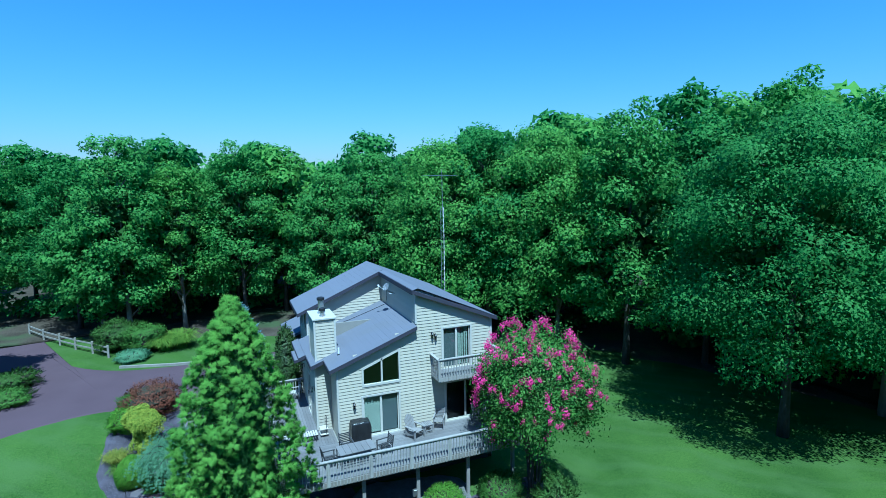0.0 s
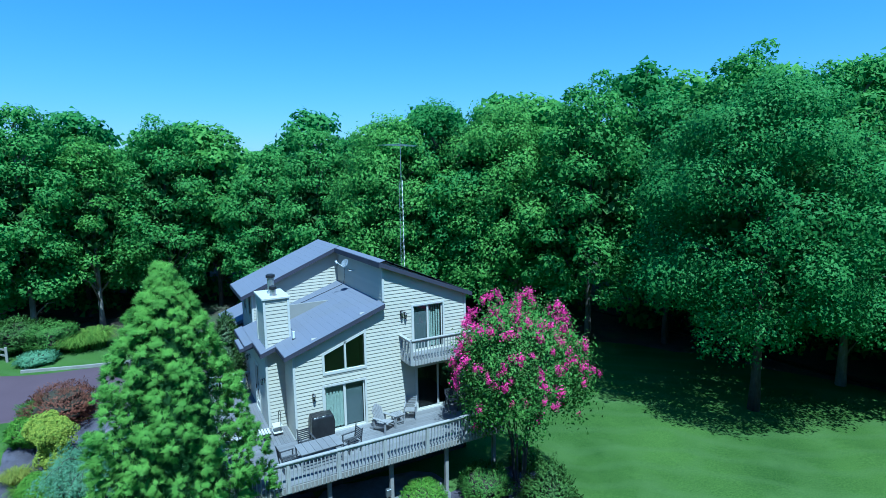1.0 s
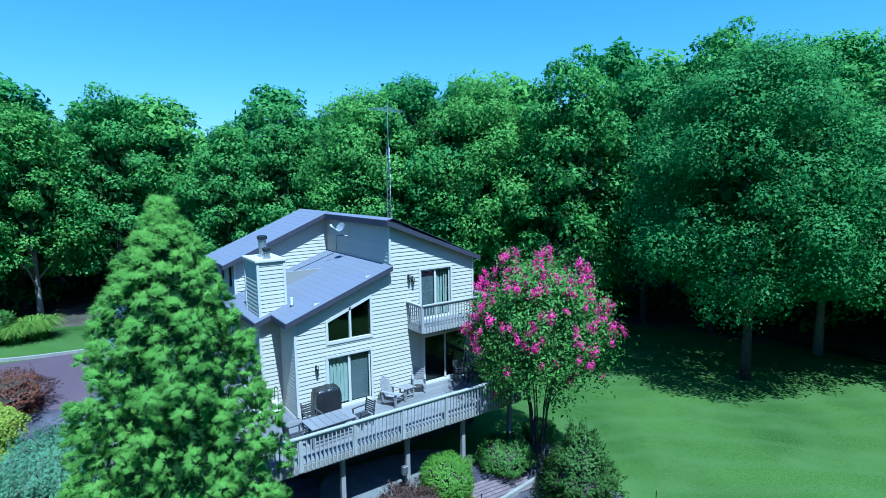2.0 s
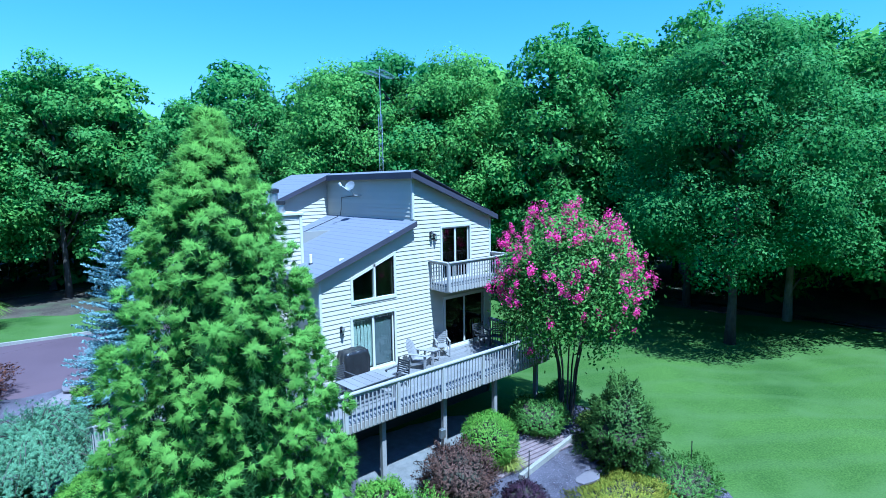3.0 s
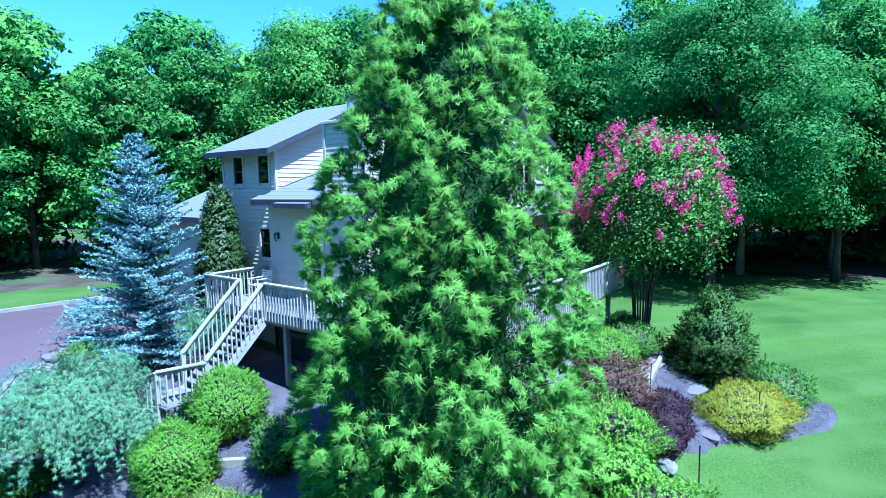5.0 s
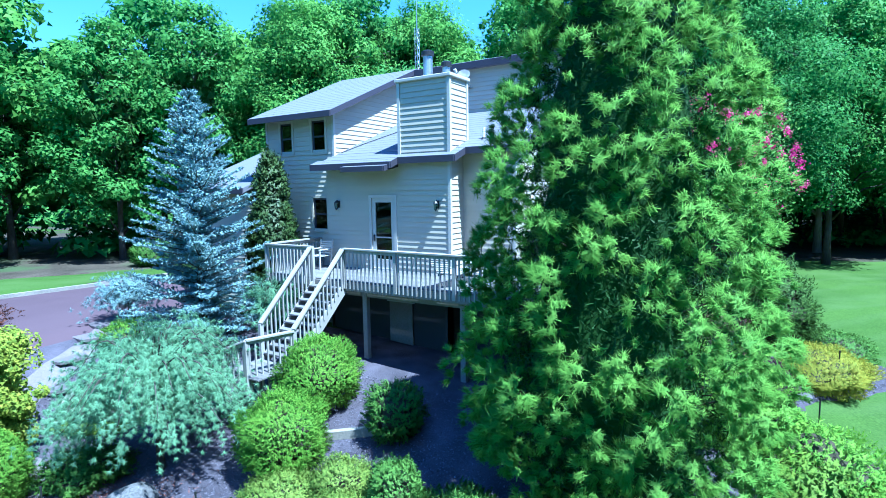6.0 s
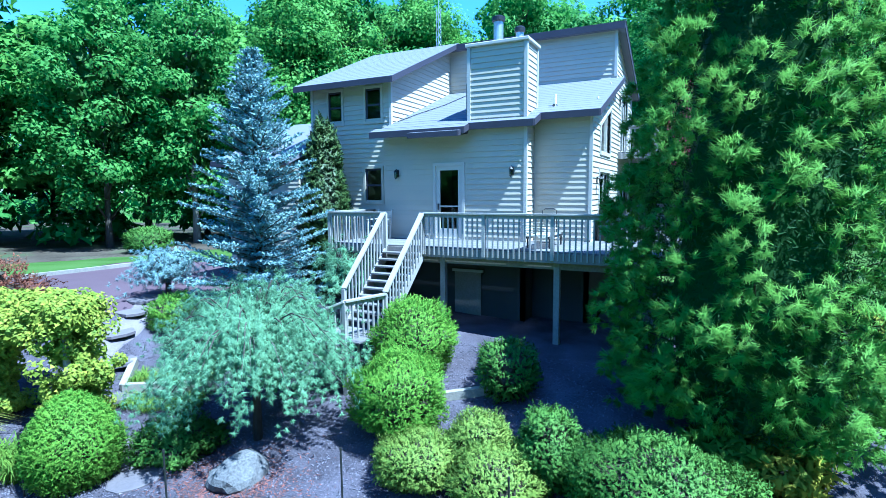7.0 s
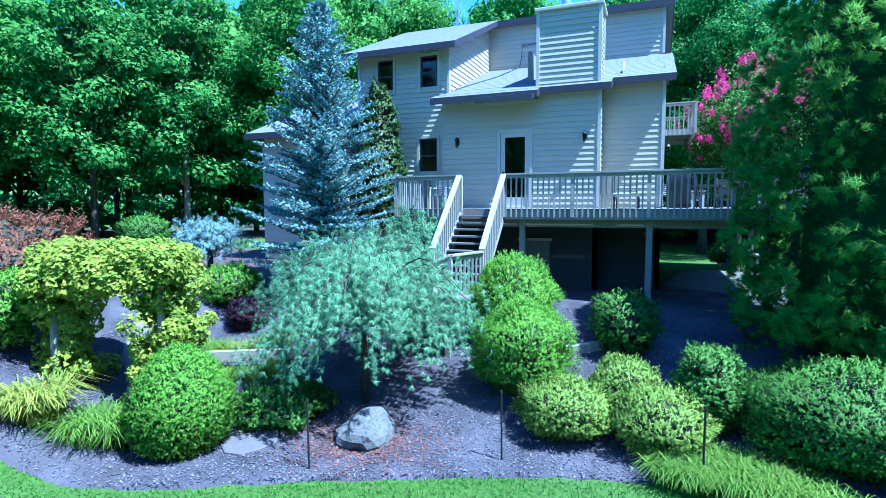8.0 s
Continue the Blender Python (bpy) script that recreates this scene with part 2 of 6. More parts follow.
tagged(grid_sheet("ground", spaced(-50, 60, 0.8, 3000), spaced(-50, 60, 0.8, 3000), M_LAWN), "sunlit mown green lawn", "lawn", kind="structure")
tagged(patch("drive", [(-1.5, 12.4), (-5.5, 12.0), (-9, 13.2), (-13, 14.4), (-17, 13.2), (-22, 9.5), (-30, 6), (-34, 12), (-27, 19), (-24, 26), (-30, 40), (-26, 44), (-20, 30), (-14.5, 23.6), (-8, 22.4), (-2, 22.8), (2, 23.6), (3, 15)], (-14, 18.5), M_DRIVE, 0.04, 26, 0.03, 2),
       "wide reddish asphalt driveway", "driveway", kind="structure")
tagged(patch("forest_floor", [(-80, 31), (-45, 33), (-26, 47), (-18, 33), (-10, 30.5), (0, 27.5), (9, 23.5), (15, 19), (26, 15), (33, 6), (37, -4), (40, -16), (48, -30), (80, -50), (130, 0), (120, 90), (30, 120), (-90, 100)], (35, 48), M_LITTER, 0.06, 40, 0.5, 3),
       "shaded leaf-strewn woodland floor", "forest floor", kind="structure")
tagged(patch("mulch_bed", [(-11.9, 12.6), (-12.6, 9.3), (-12.0, 7.7), (-10.9, 5.4), (-9.6, 2.6), (-9.0, 0.6), (-8.6, -1.6), (-9.0, -4.5), (-7.6, -7.6), (-4, -8.3), (-1, -7.5), (0.8, -2), (-0.5, 4), (-1.6, 10), (-3.5, 13.0), (-8, 13.2)], (-5.5, 2.5), M_MULCH, 0.07, 24, 0.07, 4),
       "dark bark mulch bed with fallen needles", "mulch bed", kind="structure")
tagged(patch("mulch_bed_east", [(1.0, -5.0), (2.2, -7.2), (4.2, -8.0), (6.4, -9.6), (8.6, -10.6), (10.4, -10.2), (11.2, -8.6), (10.6, -6.6), (10.8, -4.6), (9.6, -2.6), (6, -3.0), (3, -3.6)], (6.5, -6.2), M_MULCH, 0.05, 20, 0.07, 5),
       "dark mulch bed edged against the lawn", "mulch bed", kind="structure")
tagged(patch("gravel_strip", [(-0.6, -3.6), (0.2, -4.5), (1.6, -4.6), (3.6, -4.2), (5.6, -3.6), (5.9, -1.2), (3, -0.3), (0.6, -0.4)], (2.6, -2.3), M_GRAVEL, 0.09, 16, 0.1, 6),
       "pale gravel below the deck", "gravel", kind="structure")



def path_strip(name, pts, width, material, dz, label):
    """A paved walk of even width along a smooth line, with a small uneven edge."""
    line = [Vector(p) for p in pts]
    fine = []
    for i in range(len(line) - 1):
        p0, p1, p2, p3 = line[max(i - 1, 0)], line[i], line[i + 1], line[min(i + 2, len(line) - 1)]
        for k in range(8):
            t = k / 8
            fine.append(0.5 * (2 * p1 + (p2 - p0) * t + (2 * p0 - 5 * p1 + 4 * p2 - p3) * t * t + (3 * p1 - p0 - 3 * p2 + p3) * t ** 3))
    fine.append(line[-1])
    vs, fs = [], []
    for i, p in enumerate(fine):
        d = (fine[min(i + 1, len(fine) - 1)] - fine[max(i - 1, 0)]).normalized()
        s = Vector((-d.y, d.x))
        for k in range(7):
            f = k / 6 - 0.5
            q = p + s * width * f * (1 + 0.06 * math.sin(i * 1.3 + k))
            vs.append((q.x, q.y, height(q.x, q.y) + (dz if 0 < k < 6 else -0.03)))
    for i in range(len(fine) - 1):
        for k in range(6):
            fs.append((i * 7 + k, (i + 1) * 7 + k, (i + 1) * 7 + k + 1, i * 7 + k + 1))
    tagged(obj(name, vs, fs, material), label, "path", kind="structure")


path_strip("garden_path", [(-10.0, 6.7), (-9.4, 7.6), (-9.35, 8.6), (-9.5, 9.6), (-8.9, 10.7), (-7.6, 11.6), (-6.0, 12.4), (-4.6, 13.6)], 0.95,
           mat("worn_path_stone", (0.16, 0.14, 0.155), 0.9, 0.22, 1.3, 22, 0.5, stain=(1.1, (0.10, 0.09, 0.10), 0.6)), 0.10, "worn pale stone garden path through the bed")

# ---- house ----
DECK = 4.15
SL, SU = 0.375, 0.43


def low_roof(x):
    return 9.71 + SL * (x - 4.15)


def up_roof(x):
    return 11.68 - SU * abs(x - 4.15)


house = thing("house", (0, 0, 0), "two-storey clapboard house with grey shed roofs and a chimney", "house")


def spans(z, lo, hi, openings):
    out = [(lo(z), hi(z))]
    for u0, u1, z0, ta, tb in openings:
        if z <= z0 or z >= max(ta, tb):
            continue
        a, b = u0, u1
        if z > min(ta, tb):
            k = u0 + (u1 - u0) * (z - ta) / (tb - ta)
            a, b = (k, u1) if tb > ta else (u0, k)
        nxt = []
        for s, e in out:
            if b <= s or a >= e:
                nxt.append((s, e))
            else:
                nxt += [(s, a)] if a > s else []
                nxt += [(b, e)] if b < e else []
        out = nxt
    return [(s, e) for s, e in out if e - s > 0.02]


def wall(name, axis, c, n, lo, hi, z0, z1, openings=(), breaks=(), board=0.165, board_from=None, material=None, thick=0.14):
    """A wall with openings through it: a solid backing and one lap board after another."""
    def at(u, z, d):
        return (u, c + n * d, z) if axis == "y" else (c + n * d, u, z)

    def prism(b0, b1, t0, t1, za, zb, d0, db, dt):
        return [at(b0, za, d0), at(b1, za, d0), at(b1, za, db), at(b0, za, db), at(t0, zb, d0), at(t1, zb, d0), at(t1, zb, dt), at(t0, zb, dt)]

    zs = sorted({z0, z1, *[b for b in breaks if z0 < b < z1], *[v for o in openings for v in o[2:] if z0 < v < z1]})
    bm = bmesh.new()
    for za, zb in zip(zs, zs[1:]):
        for (b0, b1), (t0, t1) in zip(spans(za + 1e-4, lo, hi, openings), spans(zb - 1e-4, lo, hi, openings)):
            vs = [bm.verts.new(v) for v in prism(b0, b1, t0, t1, za, zb, -thick, 0, 0)]
            for f in HEX:
                bm.faces.new([vs[i] for i in f])
    w = part("wall", bm, material or M_SIDING, house)
    if material:
        return w
    z = board_from if board_from is not None else z0
    while z < z1 - 0.03:
        zt = min(z + board, z1)
        sb, st = spans(z + 0.02, lo, hi, openings), spans(zt - 0.02, lo, hi, openings)
        for i, (b0, b1) in enumerate(sb):
            t0, t1 = st[i] if len(st) == len(sb) else (b0, b1)
            if t1 - t0 < 0.05:
                continue
            obj("clapboard", prism(b0, b1, t0, t1, z, zt, 0.001, 0.030, 0.005), HEX, M_SIDING, w)
        z = zt
    return w


def frame_rect(name, axis, c, n, u0, u1, z0, z1, parent, w=0.09, d=0.05, material=None):
    """Four casing boards round an opening, each its own piece."""
    def bx(a, b, za, zb, nm):
        lo_, hi_ = sorted((c - n * 0.06, c + n * d))
        if axis == "y":
            return box(nm, a, b, lo_, hi_, za, zb, material or M_TRIM, parent)
        return box(nm, lo_, hi_, a, b, za, zb, material or M_TRIM, parent)
    bx(u0 - w, u0, z0 - w, z1 + w, "jamb")
    bx(u1, u1 + w, z0 - w, z1 + w, "jamb")
    bx(u0, u1, z1, z1 + w, "head")
    bx(u0, u1, z0 - w, z0, "sill")


def flat(axis, c, n, u0, u1, z0, z1, d0, d1):
    lo_, hi_ = sorted((c + n * d0, c + n * d1))
    return (u0, u1, lo_, hi_, z0, z1) if axis == "y" else (lo_, hi_, u0, u1, z0, z1)


def window(axis, c, n, u0, u1, z0, z1, label, panels=1, sash=0.06, blind=None, name="window", split=None, casing=None, sash_paint=None):
    w = thing(name, (0, 0, 0), "", "")
    w.parent = house
    w["label"] = label
    frame_rect(name, axis, c, n, u0, u1, z0, z1, w, material=casing)
    step = (u1 - u0) / panels
    for i in range(panels):
        a, b = u0 + i * step, u0 + (i + 1) * step
        off = -0.02 - 0.035 * (i % 2)
        for s in ((a, a + sash, z0, z1), (b - sash, b, z0, z1), (a + sash, b - sash, z0, z0 + sash), (a + sash, b - sash, z1 - sash, z1)):
            box("sash", *flat(axis, c, n, *s, off - 0.02, off + 0.015), sash_paint or M_TRIM, w)
        if split:
            zz = z0 + (z1 - z0) * split
            box("sash", *flat(axis, c, n, a + sash, b - sash, zz - 0.03, zz + 0.03, off - 0.02, off + 0.015), sash_paint or M_TRIM, w)
        g = box("pane", *flat(axis, c, n, a + sash, b - sash, z0 + sash, z1 - sash, off - 0.006, off), M_GLASS, w)
        g.visible_shadow = False
    if blind:
        a, b = u0 + blind[0] * (u1 - u0), u0 + blind[1] * (u1 - u0)
        u = a
        while u < b - 0.05:
            top, bot = z1 - 0.08, z0 + 0.08
            k = 0.03 * math.sin(u * 40)
            s = flat(axis, c, n, u, u + 0.085, bot, top, -0.16 - k, -0.145 - k)
            box("blind_slat", *s, M_BLIND, w)
            u += blind[2]
    return w


def lo_s(z):
    return 0.0 if z < 8.0 else min(4.15, 4.15 + (z - 9.66) / SL)


def hi_s(z):
    return 8.45 if z < 9.75 else max(4.2, 4.15 + (11.6 - z) / SU)


TRAP = (1.32, 3.15, 6.92, 7.74, 8.46)
S_OPEN = [TRAP, (1.25, 3.12, 4.22, 6.28), (5.62, 7.2, 7.15, 9.33), (5.75, 8.05, 4.22, 6.35)]
S_OPEN = [o if len(o) == 5 else (*o, o[3]) for o in S_OPEN]
wall("wall", "y", 0.0, -1, lo_s, hi_s, 4.1, 11.55, S_OPEN, (8.0, 9.66, 9.75))
wall("wall", "x", 0.0, -1, lambda z: 0.0, lambda z: 1.75, 4.1, 8.0)
wall("wall", "y", 1.75, -1, lambda z: -0.8, lambda z: 0.0, 4.1, 7.75)
DOOR_O = (3.82, 4.74, 4.2, 6.5, 6.5)
wall("wall", "x", -0.8, -1, lambda z: 1.75, lambda z: 6.7, 4.1, 7.7, [DOOR_O])
wall("wall", "y", 6.7, 1, lambda z: -0.8, lambda z: -0.5, 1.4, 7.65)
# lower walls, with the under-deck shade put into their colour
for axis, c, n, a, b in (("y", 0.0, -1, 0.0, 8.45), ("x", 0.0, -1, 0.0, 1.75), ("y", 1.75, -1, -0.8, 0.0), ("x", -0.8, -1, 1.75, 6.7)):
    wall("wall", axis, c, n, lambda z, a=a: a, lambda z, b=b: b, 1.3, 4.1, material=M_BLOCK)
W3_O = [(7.0, 7.66, 5.35, 6.5, 6.5), (6.98, 7.6, 8.12, 9.22, 9.22), (8.62, 9.2, 8.12, 9.22, 9.22)]
wall("wall", "x", -0.5, -1, lambda z: 6.6, lambda z: 9.95, 1.4, 9.6, W3_O, (), board_from=2.6)
wall("wall", "y", 6.6, -1, lambda z: max(-0.5, 4.15 - (11.6 - z) / SU) if z > 9.6 else -0.5, lambda z: 4.15, 7.6, 11.55, (), (9.6,))
wall("wall", "x", 4.15, -1, lambda z: 0.02, lambda z: 6.6, 9.5, 11.6, (), ())
wall("wall", "x", 8.45, 1, lambda z: 0.0, lambda z: 9.95, 1.4, 9.72, (), (), board=0.3)
wall("wall", "y", 9.95, 1, lambda z: -0.5 if z < 9.6 else max(-0.5, 4.15 - (11.6 - z) / SU), lambda z: 8.45 if z < 9.72 else 4.15 + (11.6 - z) / SU, 1.4, 11.55, (), (9.6, 9.72), board=0.3)
for x0, x1, y0, y1, z0, z1 in ((-0.5, 8.3, 0.15, 9.8, 3.95, 4.12), (4.3, 8.3, 0.15, 9.8, 6.9, 7.05), (4.3, 4.42, 0.15, 6.6, 4.12, 9.4), (0.2, 8.3, 4.0, 4.12, 4.12, 9.2)):
    box("partition", x0, x1, y0, y1, z0, z1, M_INT, house)

# corner boards
for x, y, z0, z1 in ((0, 0, 4.2, 8.0), (8.45, 0, 4.2, 9.7), (4.15, 0, 9.75, 11.5), (-0.8, 1.75, 4.2, 7.7), (-0.5, 6.6, 7.7, 9.6), (-0.5, 9.95, 4.2, 9.6)):
    box("corner_board", x - 0.045, x + 0.05, y - 0.045, y + 0.05, z0, z1, M_TRIM, house)


def roof_slab(name, x0, x1, y0, y1, zf, t=0.16, fasc=0.2, ends=(1, 1), lowside=-1):
    """A pitched roof plane in x with its shingle courses, eave and rake fascia boards."""
    r = obj("roof", [(x0, y0, zf(x0) - t), (x1, y0, zf(x1) - t), (x1, y1, zf(x1) - t), (x0, y1, zf(x0) - t),
                     (x0, y0, zf(x0)), (x1, y0, zf(x1)), (x1, y1, zf(x1)), (x0, y1, zf(x0))], HEX, M_ROOF, house)
    n = max(2, int((x1 - x0) / 0.28))
    for i in range(n):
        a, b = x0 + (x1 - x0) * i / n, x0 + (x1 - x0) * (i + 1) / n
        lo_, hi_ = (0.007, 0.003) if lowside < 0 else (0.003, 0.007)
        e = 0.02
        obj("shingle_course", [(a, y0 - e, zf(a)), (b, y0 - e, zf(b)), (b, y1 + e, zf(b)), (a, y1 + e, zf(a)),
                               (a, y0 - e, zf(a) + lo_), (b, y0 - e, zf(b) + hi_), (b, y1 + e, zf(b) + hi_), (a, y1 + e, zf(a) + lo_)], HEX, M_ROOF, r)
    for y, on in ((y0, ends[0]), (y1, ends[1])):
        if on:
            d = -0.03 if y == y0 else 0.03
            ya, yb = sorted((y, y + d))
            obj("rake_board", [(x0, ya, zf(x0) - fasc), (x1, ya, zf(x1) - fasc), (x1, yb, zf(x1) - fasc), (x0, yb, zf(x0) - fasc),
                               (x0, ya, zf(x0) - 0.004), (x1, ya, zf(x1) - 0.004), (x1, yb, zf(x1) - 0.004), (x0, yb, zf(x0) - 0.004)], HEX, M_FASCIA, r)
    xe = x0 if lowside < 0 else x1
    xa, xb = sorted((xe, xe + 0.03 * lowside))
    box("eave_board", xa, xb, y0, y1, zf(xe) - fasc, zf(xe) - 0.004, M_FASCIA, r)
    return r


roof_slab("roof", 3.92, 8.7, -0.28, 10.3, up_roof, lowside=1)
roof_slab("roof", -1.08, 4.15, 6.2, 10.3, up_roof)
roof_slab("roof", -0.4, 4.12, -0.28, 6.58, low_roof, ends=(1, 0))
roof_slab("roof", -1.05, -0.4, 1.45, 6.6, low_roof, ends=(1, 0))
roof_slab("roof", -1.42, -1.05, 3.5, 6.85, low_roof, ends=(1, 1))
roof_slab("roof", -1.62, -0.9, 3.6, 5.3, lambda x: low_roof(x) * 0.5 + 3.72, t=0.06, fasc=0.16)
box("eave_board", 3.88, 3.915, -0.3, 6.3, 11.33, 11.57, M_FASCIA, house)

# window groups
window("y", 0, -1, 1.25, 3.12, 4.22, 6.28, "white sliding patio door with pale vertical blinds", 2, blind=(0.03, 0.52, 0.075), name="patio_door")
box("curtain", 2.26, 3.04, 0.12, 0.14, 4.3, 6.2, M_SCREEN, house)
window("y", 0, -1, 5.62, 7.2, 7.15, 9.33, "upper sliding door with half-drawn blinds", 2, blind=(0.5, 0.97, 0.12), name="balcony_door")
box("curtain", 5.7, 6.38, 0.12, 0.14, 7.2, 9.27, M_SCREEN, house)
window("y", 0, -1, 5.75, 8.05, 4.22, 6.35, "dark sliding patio door under the balcony", 2, name="patio_door")
window("x", -0.5, -1, 7.0, 7.66, 5.35, 6.5, "dark double-hung window", split=0.5, casing=M_SIDING, sash_paint=M_FASCIA)
window("x", -0.5, -1, 6.98, 7.6, 8.12, 9.22, "dark double-hung window", split=0.5, casing=M_SIDING, sash_paint=M_FASCIA)
window("x", -0.5, -1, 8.62, 9.2, 8.12, 9.22, "dark double-hung window", split=0.5, casing=M_SIDING, sash_paint=M_FASCIA)

gw = thing("gable_window", (0, 0, 0), "", "")
gw.parent = house
gw["label"] = "sloping-top gable window in two dark panes"
u0, u1, zb, ta, tb = TRAP


def trap_top(u):
    return ta + (tb - ta) * (u - u0) / (u1 - u0)


for a, b in ((u0 - 0.1, u0), (u0 + 0.9, u0 + 0.98), (u1, u1 + 0.1)):
    obj("mullion", [(a, -0.05, zb - 0.1), (b, -0.05, zb - 0.1), (b, 0.08, zb - 0.1), (a, 0.08, zb - 0.1), (a, -0.05, trap_top(a) + 0.1), (b, -0.05, trap_top(b) + 0.1), (b, 0.08, trap_top(b) + 0.1), (a, 0.08, trap_top(a) + 0.1)], HEX, M_TRIM, gw)
obj("head", [(u0, -0.05, ta - 0.02), (u1, -0.05, tb - 0.02), (u1, 0.08, tb - 0.02), (u0, 0.08, ta - 0.02), (u0, -0.05, ta + 0.1), (u1, -0.05, tb + 0.1), (u1, 0.08, tb + 0.1), (u0, 0.08, ta + 0.1)], HEX, M_TRIM, gw)
box("sill", u0, u1, -0.06, 0.08, zb - 0.1, zb + 0.02, M_TRIM, gw)
for a, b in ((u0, u0 + 0.9), (u0 + 0.98, u1)):
    g = obj("pane", [(a, 0.02, zb), (b, 0.02, zb), (b, 0.026, zb), (a, 0.026, zb), (a, 0.02, trap_top(a)), (b, 0.02, trap_top(b)), (b, 0.026, trap_top(b)), (a, 0.026, trap_top(a))], HEX, M_GLASS, gw)
    g.visible_shadow = False

sd = thing("side_door", (0, 0, 0), "", "")
sd.parent = house
sd["label"] = "white storm door with a dark glass pane"
frame_rect("side_door", "x", -0.8, -1, 3.82, 4.74, 4.2, 6.5, sd, 0.1)
for s in ((3.82, 3.96, 4.2, 6.5), (4.6, 4.74, 4.2, 6.5), (3.96, 4.6, 4.2, 4.5), (3.96, 4.6, 6.36, 6.5), (3.96, 4.6, 5.2, 5.24)):
    box("stile", *flat("x", -0.8, -1, *s, -0.05, 0.01), M_TRIM, sd)
g = box("pane", *flat("x", -0.8, -1, 3.96, 4.6, 4.5, 6.36, -0.03, -0.02), M_GLASS, sd)
g.visible_shadow = False
box("door_handle", *flat("x", -0.8, -1, 4.63, 4.67, 5.1, 5.3, 0.01, 0.06), M_DARKMETAL, sd)

# chimney with its two flues
chim = thing("chimney", (0, 0, 0), "", "")
chim.parent = house
chim["label"] = "clapboard chimney box with two metal flues"
CX0, CX1, CY0, CY1, CZ0, CZ1 = -0.74, 0.3, 1.78, 3.6, 7.6, 10.05
box("core", CX0, CX1, CY0, CY1, CZ0, CZ1, M_SIDING, chim)
z = 7.75
while z < CZ1 - 0.05:
    zt = min(z + 0.165, CZ1)
    a, b = 0.026, 0.004
    obj("clapboard", [(CX0 - a, CY0 - a, z), (CX1 + a, CY0 - a, z), (CX1 + a, CY1 + a, z), (CX0 - a, CY1 + a, z), (CX0 - b, CY0 - b, zt), (CX1 + b, CY0 - b, zt), (CX1 + b, CY1 + b, zt), (CX0 - b, CY1 + b, zt)], HEX, M_SIDING, chim)
    z = zt
for x, y in ((CX0, CY0), (CX1, CY0), (CX0, CY1), (CX1, CY1)):
    box("corner_board", x - 0.05, x + 0.05, y - 0.05, y + 0.05, 7.7, CZ1, M_TRIM, chim)
box("cap", CX0 - 0.1, CX1 + 0.1, CY0 - 0.1, CY1 + 0.1, CZ1, CZ1 + 0.1, M_TRIM, chim, bevel=0.015)
for x, y, r, h in ((-0.2, 2.85, 0.15, 0.72), (-0.25, 2.15, 0.12, 0.3)):
    bm = bmesh.new()
    zz = CZ1 + 0.1
    addtube(bm, [(x, y, zz), (x, y, zz + 0.06), (x, y, zz + 0.061), (x, y, zz + h)], [r * 1.3, r * 1.3, r, r], 18)
    fl = part("flue", bm, M_STEEL, chim)
    bm = bmesh.new()
    addtube(bm, [(x, y, zz + h - 0.02), (x, y, zz + h), (x, y, zz + h + 0.12), (x, y, zz + h + 0.16)], [r * 1.05, r * 1.35, r * 1.35, r * 0.8], 18)
    part("flue_cap", bm, M_DARKMETAL, fl)

# garage wing behind the house
wing = thing("garage_wing", (0, 0, 0), "grey clapboard garage wing with a pale shingle roof", "garage")
for nm, a in (("wall", (-0.95, 7.8, 10.4, 13.8, 1.5, 6.75)),):
    wb = box(nm, *a, M_SIDING, wing)
for k in range(28):
    z = 2.3 + 0.155 * k
    obj("clapboard", [(-0.98, 10.3, z), (-0.94, 10.3, z), (-0.94, 13.9, z), (-0.98, 13.9, z), (-0.955, 10.3, z + 0.155), (-0.94, 10.3, z + 0.155), (-0.94, 13.9, z + 0.155), (-0.955, 13.9, z + 0.155)], HEX, M_SIDING, wb)


def wing_roof(x):
    return 6.9 + 0.4 * (x + 1.45) if x < 3.4 else 6.9 + 0.4 * (4.85 - (x - 3.4))


for x0, x1 in ((-1.45, 3.4), (3.4, 8.25)):
    obj("roof", [(x0, 10.32, wing_roof(x0) - 0.18), (x1, 10.32, wing_roof(x1) - 0.18), (x1, 14.25, wing_roof(x1) - 0.18), (x0, 14.25, wing_roof(x0) - 0.18),
                 (x0, 10.32, wing_roof(x0)), (x1, 10.32, wing_roof(x1)), (x1, 14.25, wing_roof(x1)), (x0, 14.25, wing_roof(x0))], HEX, M_ROOF, wing)
obj("gable", [(-0.9, 13.6, 6.7), (7.7, 13.6, 6.7), (7.7, 13.8, 6.7), (-0.9, 13.8, 6.7), (3.3, 13.6, 8.6), (3.5, 13.6, 8.6), (3.5, 13.8, 8.6), (3.3, 13.8, 8.6)], HEX, M_SIDING, wing)
box("eave_board", -1.49, -1.45, 10.34, 14.27, 6.68, 6.9, M_FASCIA, wing)

